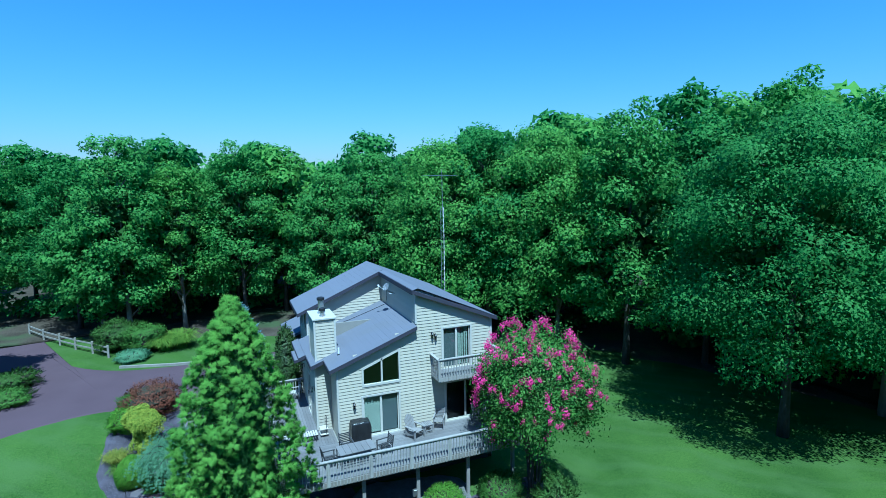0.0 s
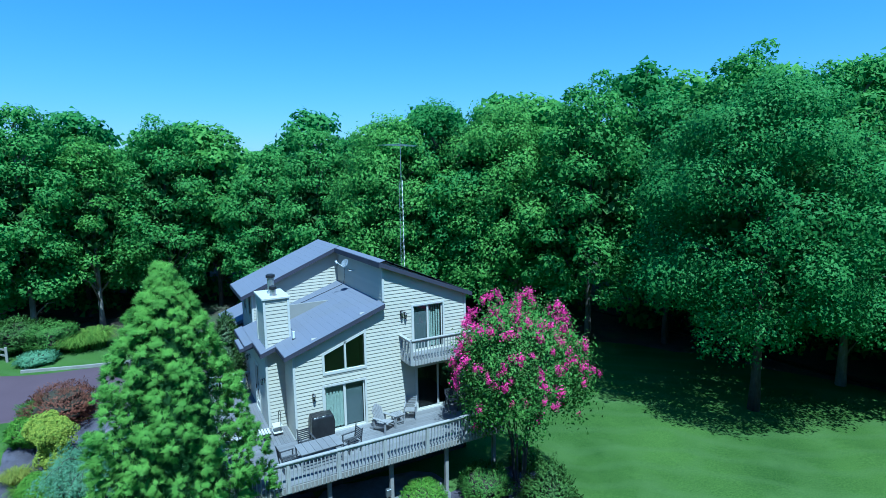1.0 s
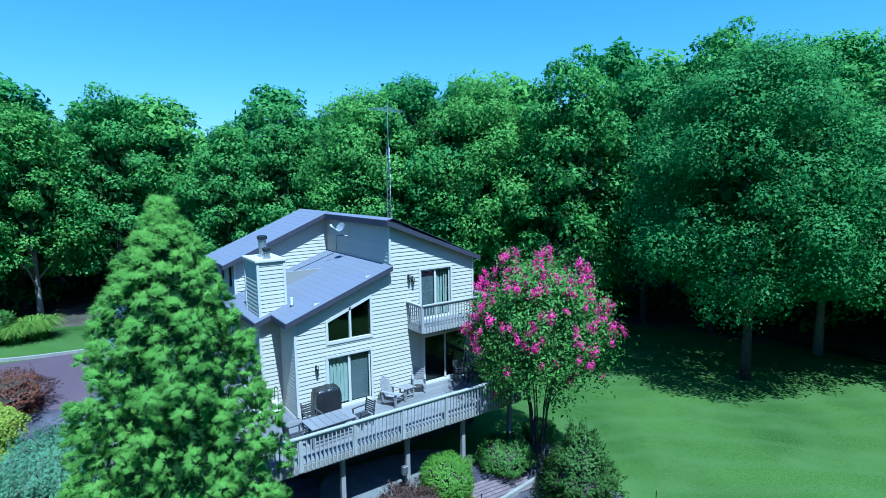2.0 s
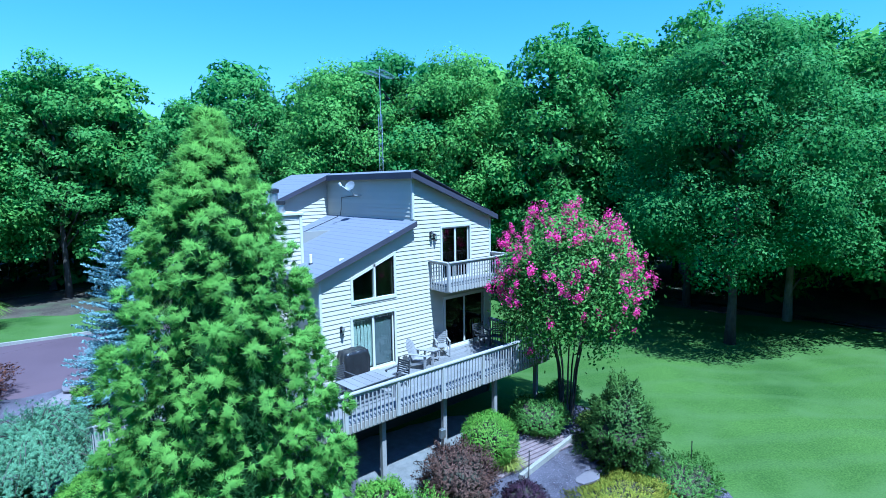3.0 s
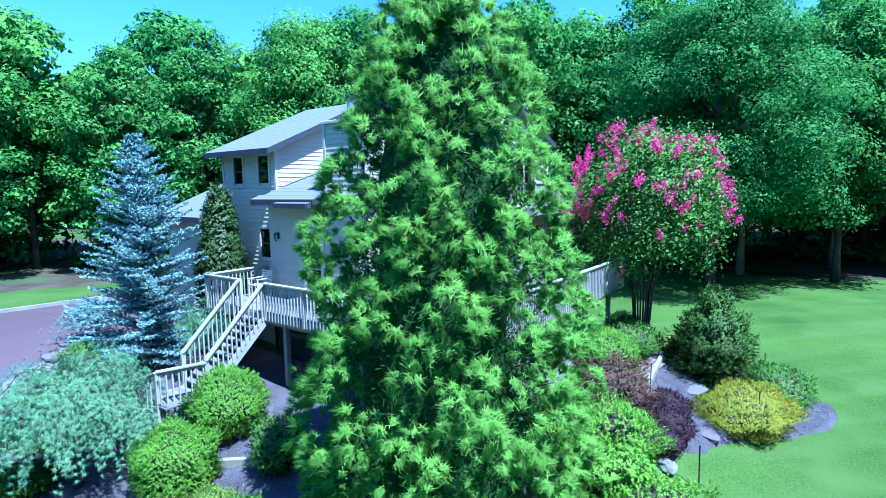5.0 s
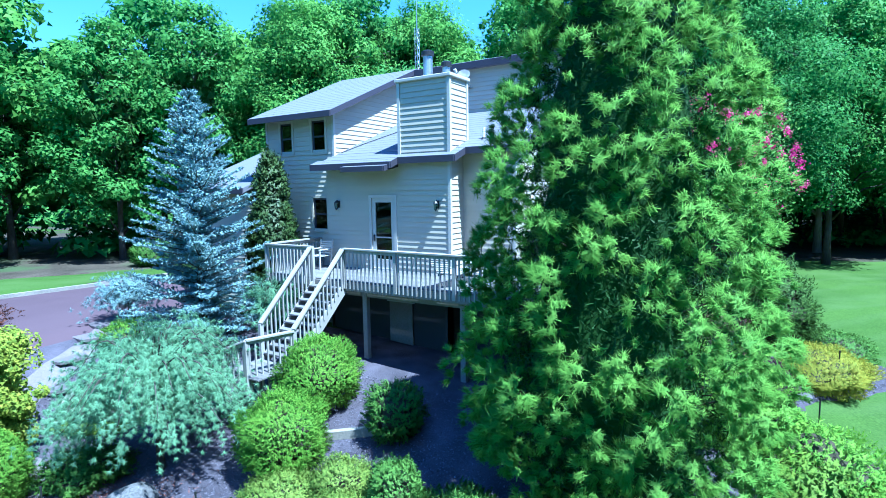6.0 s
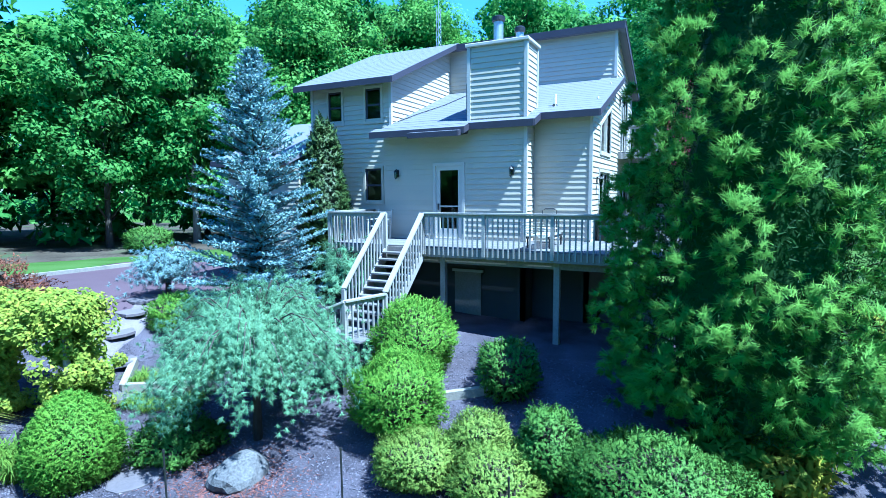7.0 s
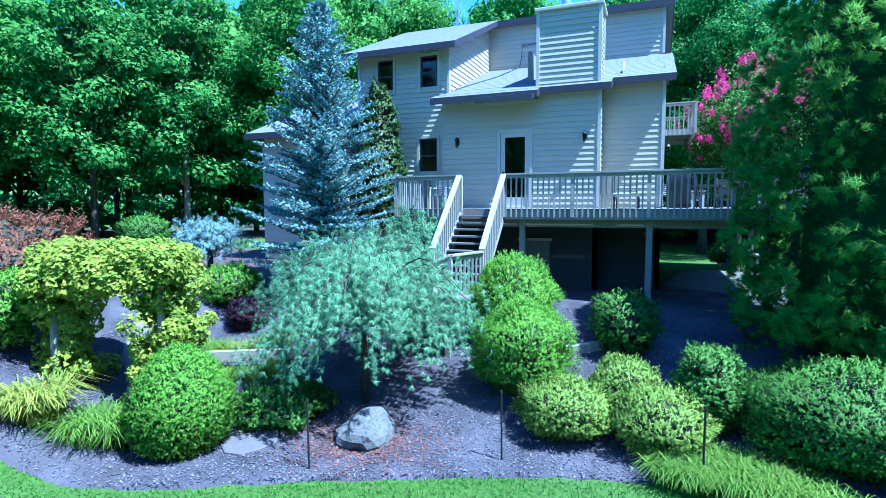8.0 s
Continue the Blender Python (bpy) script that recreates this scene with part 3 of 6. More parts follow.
# ---- deck ----
deck = thing("deck", (0, 0, 0), "raised weathered timber deck with white-grey railing", "deck")
for k in range(23):
    y = -3.33 + 0.145 * k
    box("deck_board", -2.98, 8.28, y, y + 0.139, DECK - 0.035, DECK, M_DECK, deck)
for k in range(15):
    x = -2.98 + 0.145 * k
    box("deck_board", x, x + 0.139, 0.01, 7.25, DECK - 0.035, DECK, M_DECK, deck)
for k in range(5):
    x = -0.803 + 0.145 * k
    box("deck_board", x, x + 0.139, 0.01, 1.71, DECK - 0.035, DECK, M_DECK, deck)
for a, b in (((-3.0, -3.35), (8.3, -3.35)), ((8.3, -3.35), (8.3, -0.03)), ((-3.0, 7.28), (-3.0, -3.35)), ((-0.55, 7.28), (-3.0, 7.28))):
    beam("rim_joist", (*a, DECK - 0.16), (*b, DECK - 0.16), 0.05, 0.24, M_JOIST, deck)
for k in range(28):
    x = -2.8 + 0.4 * k
    beam("joist", (x, -3.3, DECK - 0.15), (x, -0.05 if x > -0.1 else 7.2, DECK - 0.15), 0.045, 0.22, M_JOIST, deck)
beam("girder", (-2.9, -2.86, DECK - 0.38), (8.28, -2.86, DECK - 0.38), 0.1, 0.24, M_JOIST, deck)
beam("girder", (-2.6, -3.2, DECK - 0.38), (-2.6, 7.2, DECK - 0.38), 0.1, 0.24, M_JOIST, deck)
for x, y in ((0.5, -2.86), (3.11, -2.86), (5.71, -2.86), (8.2, -2.86), (-2.6, -2.9), (-2.6, 0.3), (-2.6, 3.6), (-2.6, 7.0)):
    zg = height(x, y)
    box("post", x - 0.08, x + 0.08, y - 0.08, y + 0.08, zg - 0.1, DECK - 0.27, M_POST, deck, bevel=0.01)

BALUSTER = bpy.data.meshes.new("baluster")
BALUSTER.from_pydata(boxv(-0.019, 0.019, -0.019, 0.019, 0, 1.0), [], HEX)
BALUSTER.materials.append(M_RAIL)


def railing(parent, a, b, zf, zf2=None, low=-0.22, top=0.92, post_every=1.85, ends=(1, 1)):
    """Posts, cap rail, under-rail and balusters from a to b; zf and zf2 are the floor heights at the ends."""
    zf2 = zf if zf2 is None else zf2
    a, b = Vector(a), Vector(b)
    L = (b - a).length
    d = (b - a) / L

    def z(s):
        return zf + (zf2 - zf) * s / L
    n = max(1, round(L / post_every))
    for i in range(n + 1):
        if (i == 0 and not ends[0]) or (i == n and not ends[1]):
            continue
        p = a + d * L * i / n
        box("rail_post", p.x - 0.045, p.x + 0.045, p.y - 0.045, p.y + 0.045, z(L * i / n) + low, z(L * i / n) + top, M_RAIL, parent)
    beam("cap_rail", (*a, zf + top + 0.02), (*b, zf2 + top + 0.02), 0.15, 0.04, M_RAIL, parent)
    beam("under_rail", (*(a), zf + top - 0.05), (*b, zf2 + top - 0.05), 0.035, 0.085, M_RAIL, parent)
    m = int(L / 0.145)
    for i in range(m):
        s = (i + 0.5) * L / m
        p = a + d * s
        ob = new("baluster", BALUSTER)
        ob.parent = parent
        ob.location = (p.x, p.y, z(s) + low)
        ob.scale = (1, 1, top - low)


railing(deck, (-3.03, -3.39), (8.33, -3.39), DECK)
railing(deck, (8.33, -3.39), (8.33, -0.1), DECK, ends=(0, 1))
railing(deck, (-3.03, 4.05), (-3.03, -3.39), DECK, ends=(1, 0))
railing(deck, (-3.03, 7.31), (-3.03, 5.28), DECK)
railing(deck, (-0.6, 7.31), (-3.03, 7.31), DECK, ends=(1, 0))

# stair to the landing and on to the path
stair = thing("deck_stair", (0, 0, 0), "timber stair with open treads and pale railings", "stair")
LZ = 2.2
for k in range(10):
    t = (k + 1) / 11
    x, zt = -3.0 - 2.1 * t, DECK + (LZ - DECK) * t
    box("tread", x - 0.13, x + 0.13, 4.1, 5.24, zt - 0.04, zt, M_DECK, stair)
for y in (4.07, 5.27):
    beam("stringer", (-3.0, y, DECK - 0.2), (-5.1, y, LZ - 0.15), 0.05, 0.28, M_RAIL, stair)
railing(stair, (-3.08, 4.03), (-5.05, 4.03), DECK, LZ + 0.05, low=-0.15, ends=(0, 1))
railing(stair, (-3.08, 5.31), (-5.05, 5.31), DECK, LZ + 0.05, low=-0.15, ends=(0, 1))
for k in range(8):
    box("landing_board", -5.1 - 0.145 * (k + 1), -5.1 - 0.145 * k - 0.006, 4.0, 5.35, LZ - 0.035, LZ, M_DECK, stair)
railing(stair, (-5.05, 4.03), (-6.25, 4.4), LZ, low=-0.5, ends=(0, 1))
railing(stair, (-6.25, 4.4), (-6.6, 5.6), LZ, LZ - 0.5, low=-0.3, ends=(0, 1))
for x, y in ((-5.2, 4.1), (-6.1, 4.5), (-5.2, 5.25)):
    box("post", x - 0.06, x + 0.06, y - 0.06, y + 0.06, height(x, y) - 0.1, LZ - 0.04, M_POST, stair)

# balcony
bal = thing("balcony", (0, 0, 0), "small cantilevered balcony with pale baluster railing", "balcony")
BZ = 7.12
for k in range(8):
    y = -1.14 + 0.145 * k
    box("deck_board", 4.95, 8.5, y, min(-0.03, y + 0.139), BZ - 0.035, BZ, M_DECK, bal)
for a, b in (((4.95, -1.14), (8.5, -1.14)), ((4.95, -0.03), (4.95, -1.14)), ((8.5, -0.03), (8.5, -1.14))):
    beam("rim_joist", (*a, BZ - 0.14), (*b, BZ - 0.14), 0.05, 0.22, M_RAIL, bal)
railing(bal, (4.93, -1.18), (8.53, -1.18), BZ, low=-0.2, post_every=3.7)
railing(bal, (4.93, -0.05), (4.93, -1.18), BZ, low=-0.2, ends=(0, 0))
railing(bal, (8.53, -0.05), (8.53, -1.18), BZ, low=-0.2, ends=(0, 0))

# ---- foliage helpers ----
def leaf_mesh(name, C, N, S, aspect, rng, material, T=None, SN=None, tri=False):
    """A mesh of small pointed leaves at C, facing N, S long."""
    C, N, S = np.asarray(C, float), np.asarray(N, float), np.asarray(S, float)[:, None]
    n = len(C)
    N = N / (np.linalg.norm(N, axis=1, keepdims=True) + 1e-9)
    if T is None:
        T = rng.normal(size=(n, 3))
    T = T - N * (T * N).sum(1, keepdims=True)
    T /= np.linalg.norm(T, axis=1, keepdims=True) + 1e-9
    B = np.cross(N, T)
    if SN is not None:
        # the leaf's face and its rounded normal look the same way
        B = B * np.where((N * np.asarray(SN, float)).sum(1, keepdims=True) < 0, -1.0, 1.0)
    w = B * S * 0.5 * aspect
    k = 3 if tri else 4
    V = np.stack([C - T * S * 0.5 - w, C + T * S * 0.5, C - T * S * 0.5 + w] if tri else [C - T * S * 0.5, C - B * S * 0.5 * aspect + T * S * 0.08, C + T * S * 0.5, C + B * S * 0.5 * aspect + T * S * 0.08], 1).reshape(-1, 3)
    me = bpy.data.meshes.new(name)
    me.vertices.add(k * n)
    me.vertices.foreach_set("co", V.astype(np.float32).ravel())
    me.loops.add(k * n)
    me.loops.foreach_set("vertex_index", np.arange(k * n, dtype=np.int32))
    me.polygons.add(n)
    me.polygons.foreach_set("loop_start", np.arange(0, k * n, k, dtype=np.int32))
    me.materials.append(material)
    me.update(calc_edges=True)
    if SN is not None:
        SN = np.asarray(SN, float)
        SN = SN / (np.linalg.norm(SN, axis=1, keepdims=True) + 1e-9)
        me.polygons.foreach_set("use_smooth", np.ones(n, dtype=bool))
        me.normals_split_custom_set_from_vertices(np.repeat(SN, k, axis=0).tolist())
    return me


def sphere_dirs(n, rng, up=-1.0):
    d = rng.normal(size=(int(n * 2.5) + 20, 3))
    d /= np.linalg.norm(d, axis=1, keepdims=True)
    d = d[d[:, 2] > up]
    return d[:n]


def leaf_part(name, parent, *args, **kw):
    ob = new(name, leaf_mesh(name, *args, **kw))
    ob.parent = parent
    return ob


def ico(sub):
    bm = bmesh.new()
    bmesh.ops.create_icosphere(bm, subdivisions=sub, radius=1.0)
    bm.verts.index_update()
    v = np.array([q.co[:] for q in bm.verts])
    f = np.array([[q.index for q in g.verts] for g in bm.faces])
    bm.free()
    return v, f


ICO3 = ico(3)


# twig brown taken dark, with the shade of the inner gaps in it
M_TWIG_SHADE = mat("twig_gap_shade", (0.045, 0.04, 0.026), 0.9, 0.5, 2.0, 26, 0.8)
LEAF_A = leafmat("broad_leaves", (0.130, 0.281, 0.042), transl=0.4)
LEAF_B = leafmat("yellow_green_leaves", (0.158, 0.318, 0.040), transl=0.4)
LEAF_C = leafmat("deep_green_leaves", (0.100, 0.235, 0.040), transl=0.4)


# darker copy of the leaf green that carries the crown's inner shade
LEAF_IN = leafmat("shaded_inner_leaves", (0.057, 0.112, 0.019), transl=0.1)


def tree(name, at, h, base, rad, seed, leaf, nblob, nleaf, size, label, lean=0.0, group="woodland trees", bark=None, hang=0.0, trunk_r=None, clump=1.0):
    """A broadleaf tree: tapered trunk, limbs reaching to the leaf clumps, an uneven crown."""
    rng = np.random.default_rng(seed)
    th = thing(name, (0, 0, 0), label, "tree", group)
    blobs = []
    for i in range(nblob):
        f = (i + rng.random()) / nblob
        zc = base + (h - base) * (0.06 + 0.90 * f)
        env = rad * max(0.15, math.sin(math.pi * min(1, 0.18 + 0.80 * f)) ** 0.65)
        a = i * 2.39996 + rng.normal() * 0.5
        r = env * math.sqrt(rng.uniform(0.25, 1.0))
        blobs.append((r * math.cos(a), r * math.sin(a), zc + rng.normal() * 0.5, clump * rad * rng.uniform(0.17, 0.32)))
    C, N, SN = [], [], []
    per = np.array([b[3] ** 2 for b in blobs])
    per = (per / per.sum() * nleaf).astype(int)
    for (x, y, z, r), k in zip(blobs, per):
        d = sphere_dirs(k, rng, -0.75)
        rr = r * rng.uniform(0.62, 1.08, len(d))[:, None] * (1 + 0.25 * np.sin(d[:, :1] * 7 + x) * np.cos(d[:, 1:2] * 6 + y))
        p = np.array([x, y, z]) + d * rr * np.array([1.15, 1.15, 0.8])
        p[:, 2] -= hang * (1 - d[:, 2]) * r
        C.append(p)
        N.append(d * 0.8 + np.array([-0.1, -0.3, 0.6]) + rng.normal(size=d.shape) * 0.5)
        SN.append(d * 0.75 + np.array([x, y, 0.0]) / rad * 0.4 + np.array([0, -0.05, 0.25]) + rng.normal(size=d.shape) * 0.16)
    C, N, SN = np.concatenate(C), np.concatenate(N), np.concatenate(SN)
    leaf_part("crown", th, C, N, size * rng.uniform(0.6, 1.3, len(C)), 0.95, rng, leaf, SN=SN, tri=True)
    # big filler leaves in the heart of the crown, shade painted as darker green
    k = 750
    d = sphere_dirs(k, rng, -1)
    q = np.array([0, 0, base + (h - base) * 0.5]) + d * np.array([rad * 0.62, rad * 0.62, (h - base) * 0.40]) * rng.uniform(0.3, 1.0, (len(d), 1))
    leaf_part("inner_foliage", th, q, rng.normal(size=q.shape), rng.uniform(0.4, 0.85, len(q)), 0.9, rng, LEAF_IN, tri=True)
    bm = bmesh.new()
    tr = trunk_r or h * 0.0135
    pts = [(lean * (k / 6) ** 2 + rng.normal() * 0.08 * k / 6, rng.normal() * 0.08 * k / 6, -0.3 + (h * 0.78 + 0.3) * k / 6) for k in range(7)]
    addtube(bm, pts, [tr * (1.25 if k == 0 else 1 - 0.13 * k) for k in range(7)], 8)
    for i in rng.choice(len(blobs), min(len(blobs), 16), replace=False):
        x, y, z, r = blobs[i]
        z0 = max(base * 0.75, z - 1.0 - 0.55 * math.hypot(x, y))
        s = Vector((lean * (z0 / h) ** 2, 0, z0))
        e = Vector((x, y, z))
        mid = (s + e) / 2 + Vector((0, 0, 0.25 * math.hypot(x, y)))
        addtube(bm, [s, mid, e], [tr * 0.4, tr * 0.25, tr * 0.09], 5)
    part("trunk", bm, bark or M_BARK, th, smooth=True)
    th.matrix_world = pose(at[0], at[1], height(at[0], at[1]), 0, 0, 0)
    return th


def scatter_shell(n, rng, c, r, up=-0.35, rough=0.12, lumps=5.0, inner=0.75, ph=None, d=None):
    d = sphere_dirs(n, rng, up) if d is None else d
    ph = rng.uniform(0, 6, 3) if ph is None else ph
    k = 1 + rough * np.sin(d[:, :1] * lumps + ph[0]) * np.sin(d[:, 1:2] * lumps + ph[1]) + rough * 0.6 * np.sin(d[:, 2:] * lumps * 1.7 + ph[2]) + rough * 0.45 * np.sin(d[:, :1] * lumps * 2.7 + ph[1]) * np.sin(d[:, 1:2] * lumps * 2.3 + d[:, 2:] * 4 + ph[2])
    p = np.array(c) + d * np.array(r) * k * rng.uniform(inner, 1.04, (len(d), 1))
    return p, d


def shrub(name, at, r, h, leaf, n, size, label, seed, category="shrub", group="garden shrubs", rough=0.12, lumps=5.0, aspect=0.6, ry=None, rz=0.0, jitter=0.42, upb=0.35, taper=0.0):
    """A leafy bush: short stems and many small leaves over an uneven body."""
    rng = np.random.default_rng(seed)
    zg = height(at[0], at[1])
    th = thing(name, (at[0], at[1], zg), label, category, group, rz=rz)
    zc = h * 0.5
    ph = rng.uniform(0, 6, 3)
    p, d = scatter_shell(max(60, int(n * 0.62)), rng, (0, 0, zc), (r, ry or r, h * 0.53), -0.97, rough, lumps, 0.80, ph)
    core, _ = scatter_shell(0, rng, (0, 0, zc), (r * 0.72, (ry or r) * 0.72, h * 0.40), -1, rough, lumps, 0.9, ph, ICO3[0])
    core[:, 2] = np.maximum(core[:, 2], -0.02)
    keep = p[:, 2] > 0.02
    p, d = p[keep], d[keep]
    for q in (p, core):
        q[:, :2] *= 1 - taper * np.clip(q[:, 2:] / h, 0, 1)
    # solid core whose dark colour paints the shade between the leaves
    obj("shade_core", core.tolist(), ICO3[1].tolist(), M_TWIG_SHADE, th)
    # short leafy shoots, six leaves to a shoot
    shoot = d + np.array([0, 0, upb]) + rng.normal(size=d.shape) * jitter
    shoot /= np.linalg.norm(shoot, axis=1, keepdims=True)
    C, N, T, SN = [], [], [], []
    for m in range(6):
        side = rng.normal(size=d.shape)
        side -= shoot * (side * shoot).sum(1, keepdims=True)
        side /= np.linalg.norm(side, axis=1, keepdims=True) + 1e-9
        tdir = shoot * 0.75 + side * 0.7
        C.append(p + shoot * size * (0.45 * m - 0.9) + tdir * size * 0.45)
        T.append(tdir)
        N.append(shoot + side * -0.5 + rng.normal(size=d.shape) * 0.35)
        SN.append(d * 0.8 + shoot * 0.35 + side * 0.22 + np.array([0, -0.05, 0.2]))
    C = np.concatenate(C)
    leaf_part("foliage", th, C, np.concatenate(N), size * 1.12 * rng.uniform(0.6, 1.3, len(C)), aspect * 0.78, rng, leaf, T=np.concatenate(T), SN=np.concatenate(SN), tri=True)
    for k in range(7):
        bm = bmesh.new()
        a = k * 0.9
        q = Vector((math.cos(a) * r * 0.45, math.sin(a) * (ry or r) * 0.45, h * 0.75))
        addtube(bm, [(0.05 * math.cos(a), 0.05 * math.sin(a), -0.1), q * 0.5, q], [0.03, 0.022, 0.01], 5)
        part("stem", bm, M_BARK, th)
    return th

# ---- trees ----
LABELS = ("tall broadleaf tree at the edge of the wood", "tall yellow-green broadleaf tree in the wood", "dark green broadleaf tree in the wood", "tall leafy tree with a pale trunk in the wood")
LEAFS = (LEAF_A, LEAF_B, LEAF_C, LEAF_A)
NEAR = [tree("woodland_tree", (0, 0), 17.8 + 0.7 * k, 2.4 + 0.6 * (k % 3), 4.8 + 0.3 * (k % 3), 100 + k, LEAFS[k % 4], 115, 20000, 0.26, LABELS[k % 4], bark=(M_BARK, M_BARK_PALE)[k % 2], clump=0.82) for k in range(5)]
MID = [tree("woodland_tree", (0, 0), 19.0 + 0.8 * k, 3.5, 5.0, 150 + k, LEAFS[k], 64, 7500, 0.46, LABELS[k]) for k in range(3)]
FAR = [tree("woodland_tree", (0, 0), 19.5 + 1.0 * k, 3.0, 5.4, 200 + k, LEAFS[k], 46, 2800, 0.82, "broadleaf tree deep in the wood") for k in range(3)]
EDGE = [(-85, 42), (-60, 44), (-36, 52), (-22, 42), (-12, 35.5), (-4, 33.5), (3, 32), (9, 30), (15, 26.5), (22, 20.5), (31, 13), (37, 3), (41, -8), (46, -20), (58, -36), (72, -50)]


def along(path, step):
    out, carry = [], 0.0
    for a, b in zip(path, path[1:]):
        a, b = Vector(a), Vector(b)
        L = (b - a).length
        d = (b - a) / L
        s = carry
        while s < L:
            out.append((a + d * s, Vector((-d.y, d.x))))
            s += step
        carry = s - L
    return out


rng0 = random.Random(11)
used = set()
for depth, step, pool in ((0, 6.4, NEAR), (7, 6.2, MID), (14, 7.0, FAR), (24, 8.5, FAR)):
    for i, (p, nrm) in enumerate(along(EDGE, step)):
        if depth == 0 and rng0.random() < 0.12:
            continue
        q = p + nrm * (depth + rng0.uniform(-1.8, 1.8)) + Vector((rng0.uniform(-1.6, 1.6), rng0.uniform(-1.6, 1.6)))
        v = rng0.randrange(len(pool))
        sc = rng0.uniform(0.88, 1.01) * (1 + 0.08 * sstep(5, 30, q.x) + 0.16 * sstep(27, 40, q.x))
        m = pose(q.x, q.y, height(q.x, q.y), 0, 0, rng0.uniform(0, 360)) @ Matrix.Scale(sc, 4)
        src = pool[v]
        if src.name not in used:
            used.add(src.name)
            src.matrix_world = m
        else:
            c = copy_thing(src, m)
            c.matrix_basis = m



def understory(seed):
    """Low growth and saplings that fill the wood between the trunks."""
    rng = np.random.default_rng(seed)
    C, N = [], []
    for depth, step in ((5, 4.5), (14, 4.0), (24, 4.0), (36, 4.5), (46, 5.0)):
        for p, nrm in along(EDGE, step):
            q = p + nrm * (depth + rng.uniform(-3, 3)) + Vector((rng.uniform(-2, 2), rng.uniform(-2, 2)))
            hh = rng.uniform(1.2, 2.6) + depth * 0.11
            k = 150
            d = sphere_dirs(k, rng, -0.2)
            C.append(np.array([q.x, q.y, height(q.x, q.y) + hh * 0.35]) + d * np.array([2.4, 2.4, hh * 0.7]) * rng.uniform(0.5, 1.05, (len(d), 1)))
            N.append(d + rng.normal(size=d.shape) * 0.5 + np.array([0, 0, 0.4]))
    C, N = np.concatenate(C), np.concatenate(N)
    ob = new("undergrowth", leaf_mesh("undergrowth", C, N, rng.uniform(0.4, 0.85, len(C)), 0.8, rng, LEAF_C, tri=True))
    return tagged(ob, "shaded green undergrowth between the woodland trunks", "undergrowth", kind="stuff")


understory(77)


def far_wood(seed):
    """The closed mass of the wood behind the countable trees, plus an unseen sky-blocking arc."""
    rng = np.random.default_rng(seed)
    C, N = [], []
    for rad in (98, 110):
        for k in range(190):
            a = radians(360 * (k + rng.random()) / 190)
            # unseen nearer arc on the west and south, added to dim the walls' sky light
            rr = rad - 49 * sstep(3.40, 3.62, a) * (1 - sstep(5.2, 5.5, a)) if a > 0 else rad
            x, y = rr * math.cos(a) + 5, rr * math.sin(a) + 8
            for zc in (2.0, 6.0, 10.0, 14.0, 17.5, 20.0):
                d = sphere_dirs(44, rng, -0.9)
                C.append(np.array([x, y, zc]) + d * np.array([3.4, 3.4, 3.0]) * rng.uniform(0.6, 1.1, (len(d), 1)))
                N.append(d + rng.normal(size=d.shape) * 0.4 + np.array([0, -0.3, 0.5]))
    C, N = np.concatenate(C), np.concatenate(N)
    ob = new("far_woodland", leaf_mesh("far_woodland", C, N, rng.uniform(1.0, 1.8, len(C)), 0.9, rng, LEAF_A, tri=True))
    tagged(ob, "dense green woodland far behind the house, plus an added unseen arc blocking sky light", "woodland", kind="stuff")


far_wood(78)
tree("shade_tree", (27.6, -3.4), 20.5, 4.6, 7.4, 31, LEAF_C, 190, 95000, 0.165, "large spreading shade tree standing in the lawn", 0.6, group="lawn trees", hang=0.04, trunk_r=0.32, clump=0.72)
tree("shade_tree", (23.0, 18.5), 20.0, 3.5, 6.0, 33, LEAF_B, 120, 52000, 0.21, "rounded yellow-green tree behind the house", group="lawn trees")
tree("shade_tree", (14.5, 22.0), 18.0, 3.0, 5.2, 34, LEAF_B, 110, 46000, 0.20, "leafy green tree close behind the house", group="lawn trees")
tree("shade_tree", (-25.5, 22.5), 15.0, 3.0, 4.6, 36, LEAF_A, 70, 15000, 0.30, "leafy tree overhanging the drive", group="lawn trees")
tree("shade_tree", (-17.0, 36.0), 13.5, 2.4, 4.4, 37, LEAF_A, 70, 15000, 0.28, "leafy tree behind the split-rail fence", group="lawn trees", bark=M_BARK_PALE)
tree("shade_tree", (36.5, -10.5), 20.0, 4.0, 5.5, 35, LEAF_A, 90, 30000, 0.24, "tall green tree at the edge of the lawn", group="lawn trees")

# ---- conifers ----
CONE_MAT = leafmat("cedar_needles", (0.212, 0.385, 0.042), 0.24, 0.15, 0.38)

# needle green made much darker, with the shade inside the tree in it
CONE_SHADE = leafmat("shaded_cedar_needles", (0.028, 0.064, 0.013), 0.3, 0.1, 0.1)


